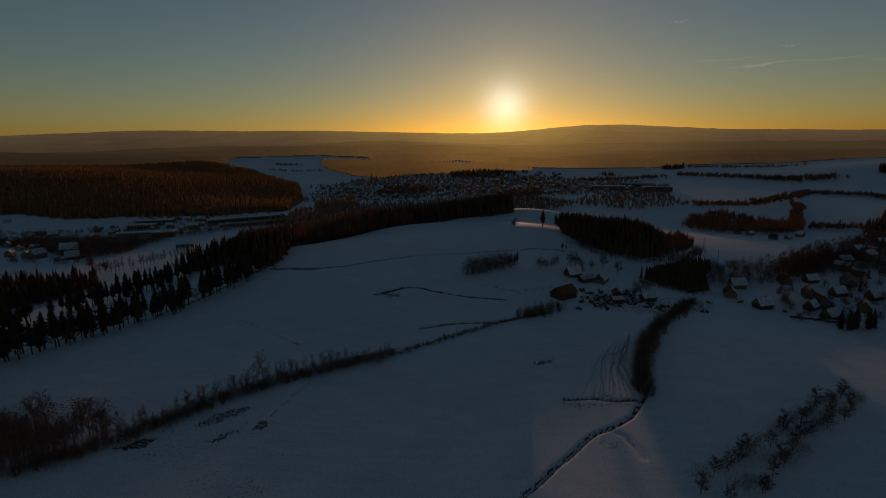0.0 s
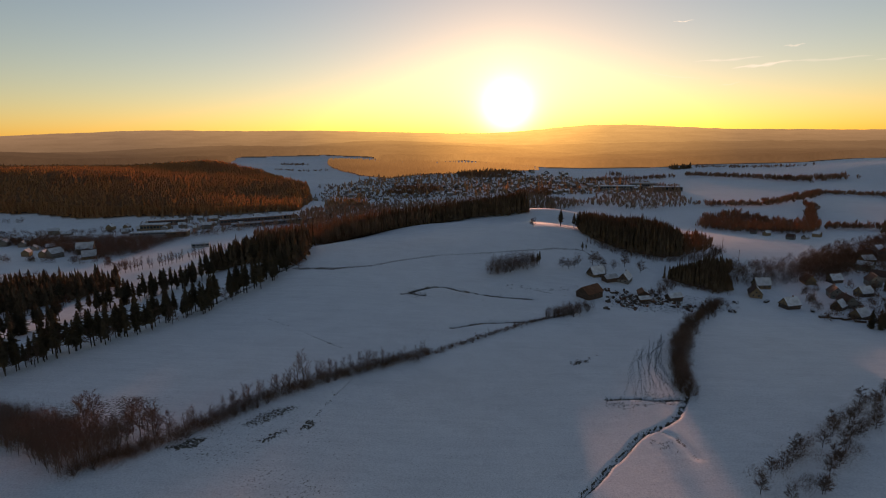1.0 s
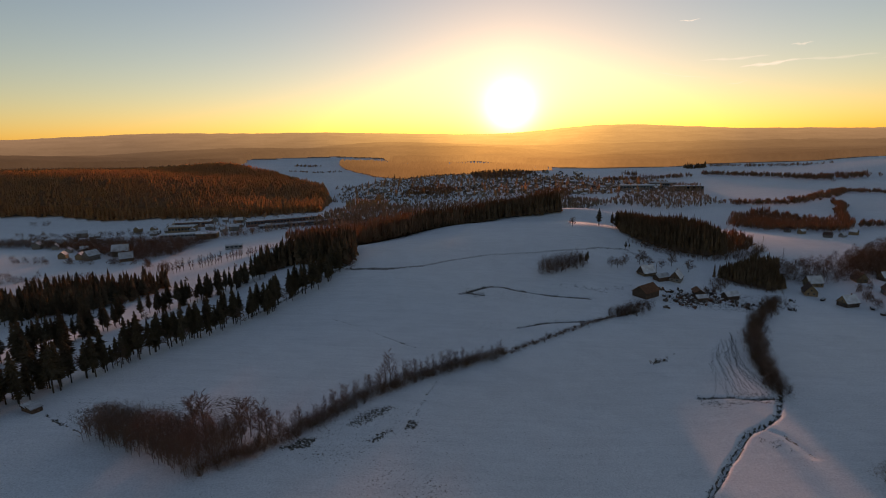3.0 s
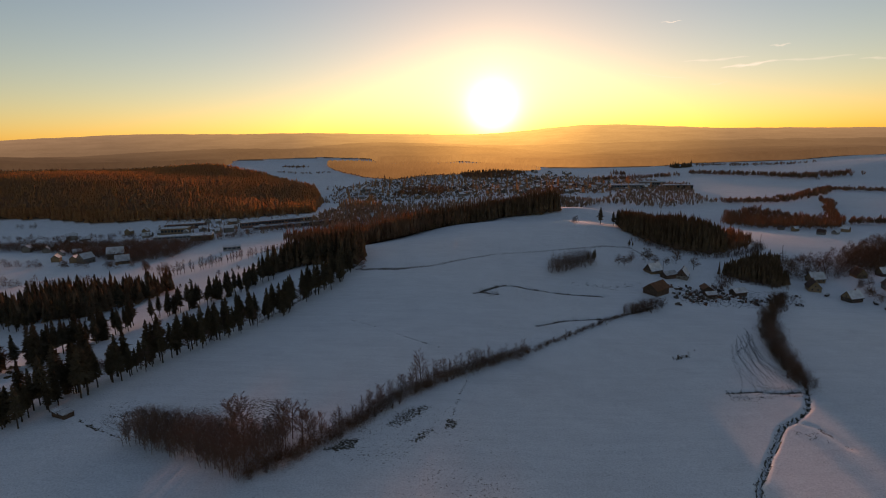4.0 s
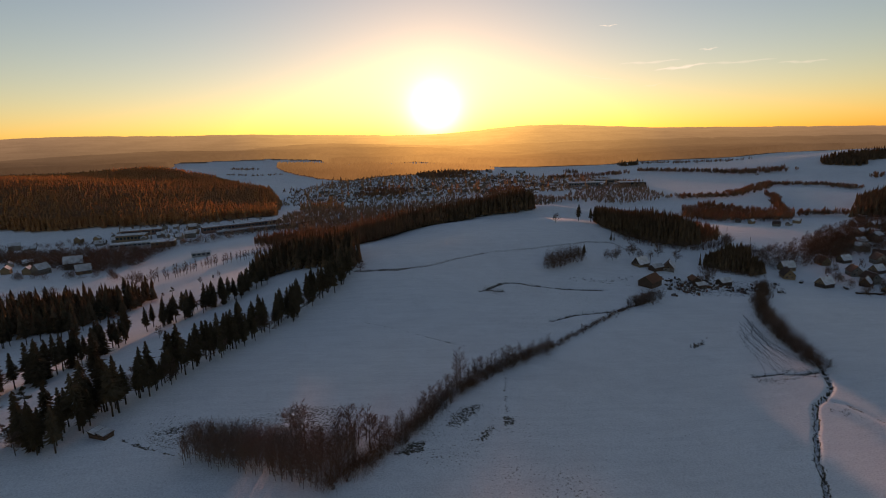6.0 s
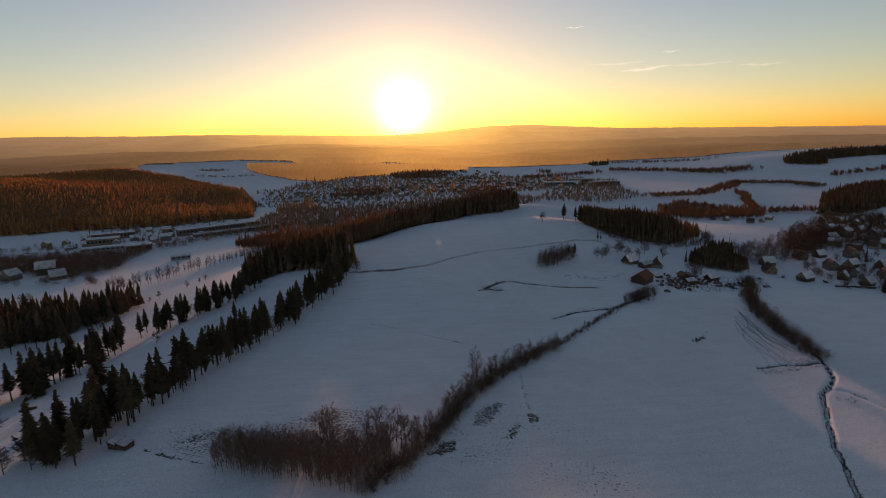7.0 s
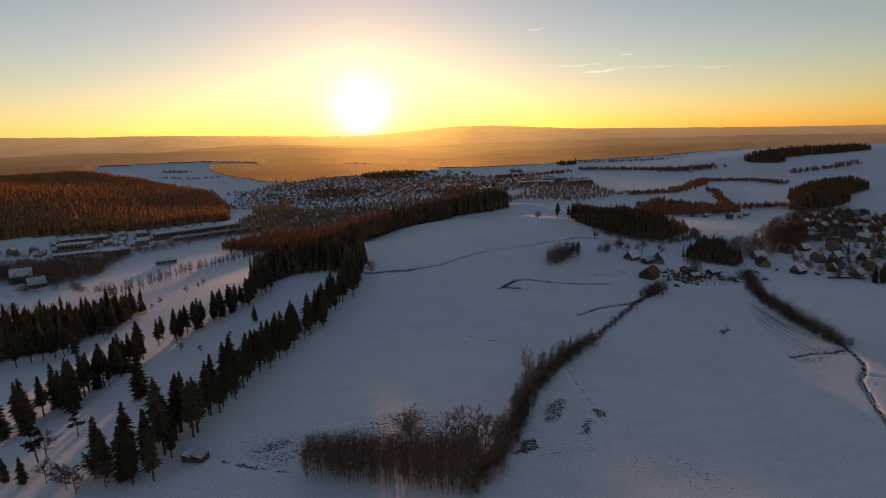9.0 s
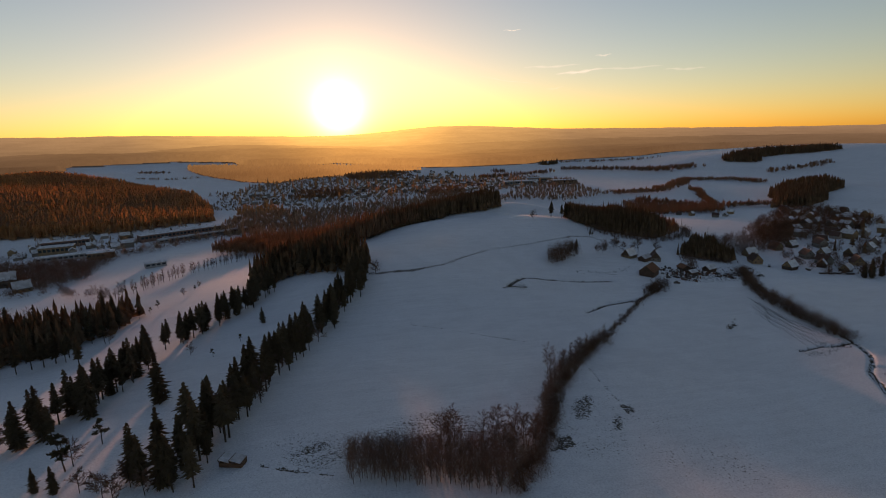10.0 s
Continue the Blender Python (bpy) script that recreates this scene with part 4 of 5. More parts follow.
# the tall hedge along the brook
for x, y in along([(66, 168), (72, 184), (79, 202), (87, 218), (94, 232), (110, 256), (124, 272), (141, 294)], 1.8, rng, 2.2):
    set_tree(rng.choice(SHRUBS), x, y, rng.uniform(1.0, 1.5), rng.uniform(0, 6.28), 0.1, group="shrubs of the brook hedge")
for x, y, k in [(35, 197.6, 0.45), (37, 198, 0.5), (39, 198.6, 0.5), (41, 199.6, 0.4), (38, 200, 0.4), (43.5, 203, 0.35), (47.5, 206, 0.3)]:
    set_tree(rng.choice(SHRUBS), x, y, k, rng.uniform(0, 6.28), 0.1, label="low leafless bush alone in the snowy field", group="low bushes in the field")
for x, y, k in [(-86, 139, 0.6), (-78, 151, 0.62), (-75.5, 155, 0.7), (-70, 163, 0.72), (-66.5, 167, 0.75), (-58, 177, 0.7), (-55.5, 180, 0.65), (-46, 188, 0.72), (-43.5, 190, 0.7), (-41, 192, 0.6)]:
    set_tree(rng.choice(BIRCHES), x, y, k, rng.uniform(0, 6.28), 0.1, group="birches of the long hedgerow")
# fruit trees in two rows
ORCHARD = [[(62, 117), (74, 125), (85, 133), (94, 140), (108, 150), (126, 162), (140, 172)], [(70, 113), (80, 120), (88, 126), (106, 143), (123, 155), (138, 166)]]
for line in ORCHARD:
    mixed_row(line, 6.2, 1.4, rng, FRUIT, 0.65, 0.9, "fruit trees above the brook")
OLD_TREES = [(-101, 309, 0.85), (57.5, 433.5, 0.9), (86, 357, 1.05), (90, 360, 0.95), (62, 341, 0.75), (66, 341, 0.75), (71, 346, 0.6), (75, 352, 0.7), (109, 360, 1.1), (115, 347, 0.95), (92, 354, 0.7), (99, 352, 0.65)]
FARM_TREES = [(x, y) for x, y, size in OLD_TREES]
for x, y, s in OLD_TREES:
    set_tree(rng.choice(FRUIT), x, y, s * 1.45, rng.uniform(0, 6.28), label="old bare tree with a dense round crown by the farm", group="bare trees about the farm")
for x, y in scattered([(10, 316), (18, 315), (46, 338), (44, 346), (28, 338), (14, 325)], 2.6, rng):
    set_tree(rng.choice(SAPLINGS + SHRUBS), x, y, rng.uniform(0.7, 1.1), rng.uniform(0, 6.28), group="thicket on the hillside")
for x, y, s in [(46, 343, 0.6), (48, 346, 0.65), (43, 344, 0.55), (83, 449, 1.15), (84, 451, 0.95), (95, 451, 1.0), (97, 448, 1.1), (100, 453, 1.15), (102, 449, 1.0), (88, 393, 0.5), (91, 394, 0.35)]:
    set_tree(rng.choice(ROW_SPRUCES), x, y, s, rng.uniform(0, 6.28), group="conifers on the hill")
for x, y, s in [(196, 253, 0.8), (199, 251, 0.85), (203, 253, 0.75), (209, 252, 0.85), (213, 254, 0.8), (206, 256, 0.9)]:
    set_tree(rng.choice(FULL_SPRUCES), x, y, s, rng.uniform(0, 6.28), group="spruces beside the village")

# woods
woodland("spruce_wood", scattered([(100, 455), (96, 432), (108, 412), (128, 396), (148, 389), (162, 394), (172, 412), (178, 455), (160, 497), (130, 500)], 2.0, rng), 14.5, 1.8, SPRUCE_WOOD, "dense dark spruce wood on the hill", rng, tiers=4, vary=0.1)
woodland("spruce_wood", scattered([(128, 402), (148, 391), (160, 397), (168, 415), (172, 450), (155, 468), (130, 440)], 2.3, rng), 18.5, 1.9, SPRUCE_WOOD, "tall dark spruces of the hill wood", rng, tiers=4, vary=0.1)
woodland("bare_wood", scattered([(162, 391), (186, 402), (208, 440), (214, 480), (184, 470), (173, 420)], 3.8, rng), 10, 2.4, FAR_BARE, "leafless brown wood beside the spruces", rng, False, 14)
woodland("spruce_plantation", scattered([(127, 338), (150, 316), (162, 319), (170, 345), (187, 368), (170, 372), (148, 352)], 1.9, rng), 9, 1.5, SPRUCE_WOOD, "dense young spruce plantation by the farm", rng, tiers=4, vary=0.1)
woodland("crest_wood", scattered([(68, 530), (44, 520), (10, 522), (-12, 540), (-20, 580), (40, 590), (70, 560)], 2.6, rng), 18.5, 1.9, SPRUCE_WOOD, "dark spruce wood on the hill crest", rng, tiers=4, vary=0.08)
woodland("slope_wood", scattered([(-12, 522), (-36, 486), (-60, 468), (-92, 440), (-120, 470), (-150, 560), (-100, 640), (20, 640), (-10, 590)], 3.1, rng), 15, 2.6, FAR_BARE, "brown leafless wood on the back of the hill", rng, False)

tangle("stand_twigs", scattered(STAND, 1.1, rng), 2.0, 7.0, 2.0, 110, 1.0, RED_TWIGS, "fine reddish-brown twigs of the young birch stand", rng, 0.019, 0.9, 0.8)
brush("stand_undergrowth", scattered(STAND, 1.6, rng), 1.4, 1.0, 8, BUSH, "low bare undergrowth in the birch stand", rng, 0.02)
tangle("hedge_twigs", along(HEDGE, 0.4, rng, 1.5), 0.0, 2.9, 2.0, 190, 0.8, BUSH, "dense tangle of fine brown twigs along the hedgerow", rng, 0.024, 0.6, 0.5)
tangle("hedge_twigs", along([(-22, 204), (1, 224), (30, 248), (52, 263)], 0.6, rng, 0.7), 0.0, 1.2, 1.0, 70, 0.6, BUSH, "low tangle of twigs along the hedgerow", rng, 0.025)
tangle("brook_hedge_twigs", along([(68, 172), (72, 184), (79, 202), (87, 218), (92, 228)], 0.7, rng, 1.5), 2.0, 7.0, 1.8, 90, 1.0, RED_TWIGS, "fine twigs of young trees along the brook", rng, 0.026, 0.8)
tangle("brook_hedge_twigs", along([(66, 168), (72, 184), (79, 202), (87, 218), (94, 232), (110, 256), (124, 272), (141, 294)], 0.4, rng, 1.6), 0.0, 4.6, 2.0, 140, 0.95, BUSH, "dense tangle of fine brown twigs along the brook", rng, 0.026)
brush("grass_tufts", np.concatenate([along(BROOK, 0.6, rng, 0.45)] + [along(l, 0.3, rng, 0.6) for l, d, w, b in DITCHES if d > 0.35]), 0.6, 0.4, 6, DRY_GRASS, "dry brown grass along brook and ditches", rng, 0.05)
brush("grass_tufts", np.concatenate([scattered(outline, 1.0, rng) for outline, bare in BARE_PLOTS]), 0.5, 0.5, 5, DRY_GRASS, "dry brown grass and stalks standing in snow", rng, 0.05)
brush("grass_tufts", np.concatenate([along([(40 + k * 2.3 + rng.uniform(-1, 1), 164 + k * 1.0 + rng.uniform(-3, 3)), (46 + k * 2.0 + rng.uniform(-1.5, 1.5), 176 + k * 1.6), (52 + k * 2.0 + rng.uniform(-1.5, 1.5), 190 + k * 1.9), (60 + k * 2.1, 205 + k * 2.2 + rng.uniform(-6, 4))], 1.0 - 0.055 * k, rng, 0.2) for k in np.arange(3, 12.5, 0.6)]), 0.35, 0.3, 3, DRY_GRASS, "rows of dry stubble showing through the snow", rng, 0.045)
brush("grass_tufts", np.concatenate([scattered([(75, 276), (128, 276), (140, 292), (120, 300), (80, 300)], 2.2, rng), scattered([(50, 163), (62, 160), (66, 170), (52, 170)], 1.4, rng), along([(46, 140), (49, 134)], 0.6, rng, 1.2), along([(38, 163), (46, 161), (52, 163), (64, 163)], 0.6, rng, 1.3)]), 0.6, 0.6, 6, DRY_GRASS, "dry grass and stalks standing in snow", rng, 0.05)

tangle("farm_tree_twigs", [p for p in FARM_TREES for _ in range(2)], 2.6, 8.0, 3.4, 170, 1.0, BUSH, "fine dense twigs of the old trees by the farm", rng, 0.035)

# thickets and tangles farther up the hill
tangle("thicket_twigs", scattered([(10, 316), (18, 315), (46, 338), (44, 346), (28, 338), (14, 325)], 1.8, rng), 0.3, 10.0, 1.6, 130, 1.1, BUSH, "fine brown twigs of the hillside thicket", rng, 0.035)
tangle("thicket_twigs", along([(38, 254), (50, 262), (60, 269)], 0.5, rng, 2.0), 0.2, 5.4, 1.6, 100, 1.0, BUSH, "fine brown twigs of the bushes below the barn", rng, 0.032)
brush("thicket_brush", along([(104, 300), (116, 312), (127, 330), (140, 322), (152, 312)], 0.6, rng, 2.5), 4.5, 1.2, 12, TWIGS, "bare bushes between farmyard and plantation", rng, 0.06)
brush("thicket_brush", along([(100, 410), (118, 392), (140, 381), (165, 385), (190, 400), (205, 425)], 0.7, rng, 3.0), 7.5, 1.2, 12, TWIGS, "bare bushes along the foot of the spruce wood", rng, 0.06)
brush("grass_tufts", np.concatenate([scattered([(78, 272), (112, 268), (150, 284), (148, 304), (112, 306), (84, 302)], 2.6, rng), along([(60, 306), (48, 300), (34, 297), (20, 300)], 1.2, rng, 2.0)]), 0.9, 0.7, 6, DRY_GRASS, "dry weeds and stalks about the farmyard", rng, 0.07)
brush("grass_tufts", np.concatenate([scattered([(-160, 140), (-140, 139), (-125, 142), (-100, 146), (-96, 140), (-110, 138), (-126, 137), (-145, 136)], 0.9, rng), scattered([(-160, 148), (-140, 146), (-130, 150), (-150, 152)], 1.4, rng)]), 0.45, 0.4, 4, DRY_GRASS, "dry grass tufts behind the birch stand", rng, 0.03)
tangle("orchard_twigs", np.concatenate([along(line, 2.2, rng, 1.2) for line in ORCHARD]), 0.8, 4.6, 2.0, 230, 0.8, BUSH, "fine dense twigs of the old fruit trees", rng, 0.024)
# ---- woods, hedges and thickets farther off ----
def lined(line, gap, wobble):
    return np.array(along(line, gap, rng, wobble))


woodland("valley_side_wood", scattered([(-306, 350), (-312, 300), (-290, 280), (-255, 284), (-230, 314), (-226, 336), (-240, 356), (-262, 343), (-282, 350)], 4.6, rng), 12.5, 2.5, SPRUCE_WOOD, "dark spruce wood above the valley road", rng, tiers=8)
woodland("corner_wood", scattered([(-166, 328), (-146, 340), (-128, 330), (-113, 314), (-104, 316), (-101, 336), (-108, 358), (-112, 396), (-132, 418), (-156, 410), (-172, 370)], 4.0, rng), 15, 2.3, SPRUCE_WOOD, "dark spruce wood where the field ends", rng, tiers=8)
# canopy sheet fills dark gaps between trees; its pale brown holds painted haze
far_canopy("forest_canopy", WOOD_WEST, 700, 1750, 8.5, -68, -8, HAZE_PALE_WOOD, "closed brown canopy of the forest hill")
woodland("forest_hill", scattered(WOOD_WEST, 5.8, rng), 13, 3.3, HAZE_PALE_WOOD, "brown forest covering the hill beyond the valley", rng, sides=5, tiers=2)
# these nearer trees carry the painted haze in their emission too
woodland("distant_forest", scattered(WOOD_FAR[1], 9, rng), 14, 4.5, HAZE_GLOW_FOREST, "hazy brown forest beyond the town", rng)
woodland("slope_wood", scattered([(-104, 446), (-74, 460), (-58, 482), (-84, 530), (-130, 490)], 3.2, rng), 21, 2.8, FAR_BARE, "tall brown leafless trees behind the hill edge", rng, False)
woodland("slope_wood", scattered([(-70, 466), (-38, 488), (-18, 508), (2, 512), (10, 530), (0, 550), (-20, 562), (-60, 530), (-90, 490)], 2.6, rng), 18, 1.9, SPRUCE_WOOD, "dark spruces along the back of the hill", rng, tiers=4)
woodland("valley_wood", scattered([(-215, 545), (-183, 602), (-125, 606), (-112, 500), (-150, 472), (-172, 520)], 4.0, rng), 14, 3.0, FAR_BARE, "brown leafless wood between works and hill", rng, False, 10)
woodland("field_hedge", np.concatenate([lined([(-470, 1457), (-400, 1446), (-338, 1496)], 5.0, 3), scattered([(-290, 1110), (-255, 1160), (-222, 1090), (-250, 1080)], 14, rng)]), 8, 3.2, FAR_BARE, "bare hedge and trees dividing far snowy fields", rng, False, 8)
woodland("town_wood", np.concatenate([scattered(p, 7.0, rng) for p in TOWN_CLUMPS]), 11, 3.4, FAR_BARE, "brown clumps of bare trees in the town", rng, False, 8)
tangle("valley_thicket", np.concatenate([scattered([(-640, 560), (-520, 585), (-430, 590), (-330, 575), (-300, 590), (-300, 545), (-318, 538), (-440, 545), (-505, 545), (-600, 530)], 5.0, rng), lined([(-300, 590), (-250, 640), (-190, 690), (-130, 720)], 2.2, 7)]), 0.3, 8.5, 3.4, 72, 1.9, BUSH, "brown leafless wood along the valley floor", rng, 0.14, 0.6)
tangle("valley_thicket", scattered([(-505, 566), (-440, 545), (-372, 540), (-318, 538), (-303, 544), (-298, 486), (-320, 464), (-360, 488), (-394, 506), (-450, 540)], 4.5, rng), 0.3, 8.0, 3.1, 72, 1.9, BUSH, "leafless brown thicket on the valley floor", rng, 0.14, 0.6)
tangle("roadside_thicket", lined([(-560, 640), (-500, 640), (-445, 655), (-400, 640)], 3.5, 5), 0.3, 6.2, 2.5, 72, 1.9, BUSH, "leafless brown thicket by the valley road", rng, 0.14, 0.6)
tangle("meadow_thicket", np.concatenate([lined([(-596, 708), (-580, 712)], 3, 4), lined([(-420, 395), (-370, 375), (-330, 372), (-306, 380)], 3.0, 5)]), 0.3, 7.1, 2.5, 72, 1.9, BUSH, "bare brown bushes in the valley meadow", rng, 0.14, 0.6)
woodland("town_wood", scattered([(-230, 690), (-110, 560), (-60, 640), (60, 720), (200, 800), (140, 920), (-60, 880), (-200, 860)], 7.0, rng), 11, 3.4, HAZE_PALE_BARE, "brown leafless wood below the hill", rng, False)
woodland("town_wood", scattered([(190, 810), (250, 715), (335, 735), (345, 820), (390, 925), (250, 890)], 8.5, rng), 9, 3.0, HAZE_PALE_BARE, "brown leafless wood between hill and town", rng, False)
woodland("town_trees", scattered([(-260, 960), (-120, 890), (120, 930), (320, 900), (410, 985), (400, 1190), (260, 1320), (60, 1480), (-80, 1420), (-200, 1280), (-250, 1120)], 11.0, rng), 6.5, 3.6, HAZE_PALE_BARE, "bare trees among the houses of the town", rng, False)
woodland("town_spruces", scattered([(-240, 1010), (120, 930), (320, 900), (400, 1190), (60, 1440), (-200, 1280)], 36, rng), 14, 3.4, HAZE_PALE_WOOD, "dark spruces among the houses of the town", rng)
woodland("town_spruces", np.concatenate([scattered([(-215, 880), (-150, 860), (-140, 900), (-205, 925)], 8, rng), scattered([(-190, 970), (-165, 960), (-160, 1000)], 8, rng)]), 13, 3.0, HAZE_PALE_WOOD, "dark spruces below the forest hill", rng)
woodland("band_wood", scattered([(262, 585), (285, 540), (335, 512), (368, 540), (372, 560), (346, 668), (300, 650)], 5.0, rng), 9.5, 3.2, FAR_BARE, "band of leafless brown trees above the village", rng, False, 16)
woodland("field_hedge", np.concatenate([lined([(339, 734), (375, 724), (410, 718), (455, 745), (522, 799), (563, 837)], 0.88, 7), lined([(563, 837), (592, 810), (620, 777), (614, 717)], 0.88, 6)]), 8, 3.4, FAR_BARE, "leafless hedge between snowy fields", rng, False, 10)
woodland("field_hedge", lined([(456, 700), (450, 680), (420, 635), (396, 600), (374, 562)], 0.99, 3), 8, 2.8, FAR_BARE, "leafless hedge along a field path", rng, False, 10)
woodland("field_hedge", lined([(374, 545), (410, 530), (440, 512), (470, 520)], 0.99, 4), 8, 3.0, FAR_BARE, "leafless hedge above the village", rng, False, 10)
woodland("field_hedge", np.concatenate([lined([(538, 1239), (574, 1171), (611, 1090), (625, 1040)], 1.21, 6), lined([(625, 1040), (650, 1000), (690, 975), (704, 976)], 0.72, 10)]), 11, 3.6, FAR_BARE, "leafless hedge between snowy fields", rng, False, 10)
woodland("field_hedge", lined([(640, 1480), (711, 1480), (760, 1330), (800, 1230)], 3.30, 14), 9, 3.6, FAR_BARE, "scattered bare trees along far fields", rng, False, 10)
woodland("field_hedge", lined([(735, 812), (755, 822), (835, 812), (900, 830)], 1.93, 6), 9, 3.2, FAR_BARE, "bare trees and bushes on a field edge", rng, False, 10)
woodland("field_hedge", np.concatenate([lined([(300, 1205), (400, 1192), (485, 1192)], 1.65, 6), scattered([(380, 1330), (400, 1290), (415, 1310), (400, 1350)], 7, rng)]), 12, 3.6, FAR_BARE, "bare trees along fields by the town", rng, False, 10)
woodland("field_wood", scattered([(400, 505), (440, 492), (500, 515), (560, 565), (640, 600), (700, 680), (640, 670), (590, 650), (553, 625), (483, 585), (440, 535)], 3.4, rng), 13, 2.3, SPRUCE_WOOD, "dark spruce wood on the field slope", rng)
woodland("field_wood", scattered([(779, 965), (807, 912), (830, 916), (850, 950), (985, 945), (1120, 965), (1120, 1010), (900, 1020), (800, 1000)], 4.6, rng), 14, 2.6, SPRUCE_WOOD, "dark wood on the far field ridge", rng)
woodland("field_wood", scattered([(590, 1440), (640, 1440), (650, 1480), (600, 1490)], 8, rng), 13, 4, SPRUCE_WOOD, "small dark wood among far fields", rng)
woodland("field_wood", scattered([(-500, 1580), (-460, 1600), (-420, 1660), (-480, 1640)], 9, rng), 9, 4, FAR_BARE, "bare bushes between far snowy fields", rng, False)
woodland("town_wood", scattered([(320, 890), (366, 1000), (406, 985), (390, 925)], 8, rng), 11, 3.8, HAZE_PALE_BARE, "brown bare trees at the edge of the town", rng, False)
tangle("village_trees", scattered([(150, 335), (200, 330), (270, 350), (330, 360), (400, 380), (440, 470), (400, 490), (330, 450), (280, 420), (230, 380), (190, 375)], 6.5, rng), 0.3, 8.0, 3.1, 102, 1.9, BUSH, "bare trees between the village houses", rng, 0.14, 0.6)
tangle("village_trees", scattered([(225, 355), (245, 350), (300, 385), (330, 400), (300, 410), (250, 385)], 4.2, rng), 0.3, 8.0, 2.7, 102, 1.9, BUSH, "bare reddish-brown thicket in the village", rng, 0.14, 0.6)
tangle("village_trees", scattered([(180, 262), (215, 258), (290, 290), (330, 330), (260, 330), (200, 320)], 10, rng), 0.3, 5.4, 2.3, 102, 1.9, BUSH, "garden trees and bushes between village houses", rng, 0.14, 0.6)
woodland("village_spruces", scattered([(220, 262), (300, 290), (400, 370), (420, 450), (350, 440), (260, 330)], 26, rng), 10, 2.3, SPRUCE_WOOD, "dark garden spruces in the village", rng)

woodland("works_trees", np.concatenate([scattered([(-420, 690), (-340, 640), (-300, 620), (-290, 660), (-330, 700), (-400, 720)], 13, rng), lined([(-420, 735), (-330, 735), (-250, 765)], 5, 6), lined([(-300, 590), (-240, 640), (-180, 700)], 6, 6)]), 9, 3.2, HAZE_PALE_BARE, "bare trees between the works buildings", rng, False, 16)
tangle("valley_trees", np.concatenate([lined([(-520, 600), (-450, 600), (-390, 590), (-330, 570)], 5, 8), lined([(-420, 455), (-350, 450), (-300, 440), (-262, 400)], 7, 4)]), 0.3, 7.1, 2.7, 102, 1.9, BUSH, "bare trees along the valley floor", rng, 0.14, 0.6)
# ---- buildings ----
def gable_house(name, L, W, eave, ridge, wall, roof, label, rows=1, chimney=True, detail=True, gable=None, snow_cover=None, one_sided=True):
    """A house with its ridge along x: walls with gables, a two-slope roof with eaves, chimney, windows and door."""
    base = empty(name)
    g = Geo()
    x, y = L / 2, W / 2
    g.add([(-x, -y, -1.2), (x, -y, -1.2), (x, y, -1.2), (-x, y, -1.2), (-x, -y, eave), (x, -y, eave), (x, y, eave), (-x, y, eave)],
          [(0, 1, 5, 4), (1, 2, 6, 5), (2, 3, 7, 6), (3, 0, 4, 7)])
    part("wall", g, wall, base)
    for s in (-x, x):
        g = Geo()
        g.add([(s, -y, eave), (s, y, eave), (s, 0, ridge), (s * 0.985, -y, eave), (s * 0.985, y, eave), (s * 0.985, 0, ridge)], [(0, 1, 2), (3, 5, 4)])
        part("gable", g, gable or wall, base)
    slope = (ridge - eave) / y
    over, t = 0.55, 0.22
    g, top = Geo(), Geo()
    for s in (-1, 1):
        lo, z0 = (y + over) * s, eave - slope * over + 0.05
        for geo, up, ex in ((g, 0.0, 0.0), (top, t + 0.004, 0.12)):
            if geo is top and s > 0 and one_sided:
                continue
            a, b = up, up + (t if geo is g else 0.16)
            X = x + over - ex
            low_y, low_z = lo - s * ex, z0 + slope * ex
            v = [(-X, low_y, low_z + a), (X, low_y, low_z + a), (X, 0, ridge + 0.05 + a), (-X, 0, ridge + 0.05 + a)]
            v += [(px, py, pz + b - a) for px, py, pz in v]
            geo.add(v, [(0, 1, 2, 3), (4, 7, 6, 5), (0, 4, 5, 1), (1, 5, 6, 2), (2, 6, 7, 3), (3, 7, 4, 0)])
    r = part("roof", g, roof, base)
    if snow_cover is None or snow_cover:
        part("snow_cover", top, ROOF_SNOW, r, "thin layer of snow")
    if chimney:
        g = Geo()
        g.box(L * 0.18 - 0.35, L * 0.18 + 0.35, -0.3, 0.3, eave, ridge + 1.0)
        g.box(L * 0.18 - 0.45, L * 0.18 + 0.45, -0.4, 0.4, ridge + 1.0, ridge + 1.15)
        part("chimney", g, BRICK, base)
    if detail:
        spots = []
        for k in range(rows):
            z = 1.1 + 2.7 * k
            if z + 1.3 > eave:
                break
            n = max(2, int(L / 3))
            for s in (-1, 1):
                for i in range(n):
                    spots.append(("y", s, -x + L * (i + 0.5) / n, z))
        for s in (-1, 1):
            for off in (-W * 0.22, W * 0.22):
                spots.append(("x", s, off, 1.1))
            spots.append(("x", s, 0, eave + 0.3))
        for side, s, off, z in spots:
            f, p = Geo(), Geo()
            if side == "y":
                f.box(off - 0.6, off + 0.6, min(s * y, s * (y + 0.05)), max(s * y, s * (y + 0.05)), z, z + 1.3)
                p.box(off - 0.5, off + 0.5, min(s * (y + 0.01), s * (y + 0.07)), max(s * (y + 0.01), s * (y + 0.07)), z + 0.1, z + 1.2)
            else:
                f.box(min(s * x, s * (x + 0.05)), max(s * x, s * (x + 0.05)), off - 0.55, off + 0.55, z, z + 1.3)
                p.box(min(s * (x + 0.01), s * (x + 0.07)), max(s * (x + 0.01), s * (x + 0.07)), off - 0.45, off + 0.45, z + 0.1, z + 1.2)
            w = part("window", f, RENDER_WALL, base)
            part("pane", p, GLASS, w)
        d = Geo()
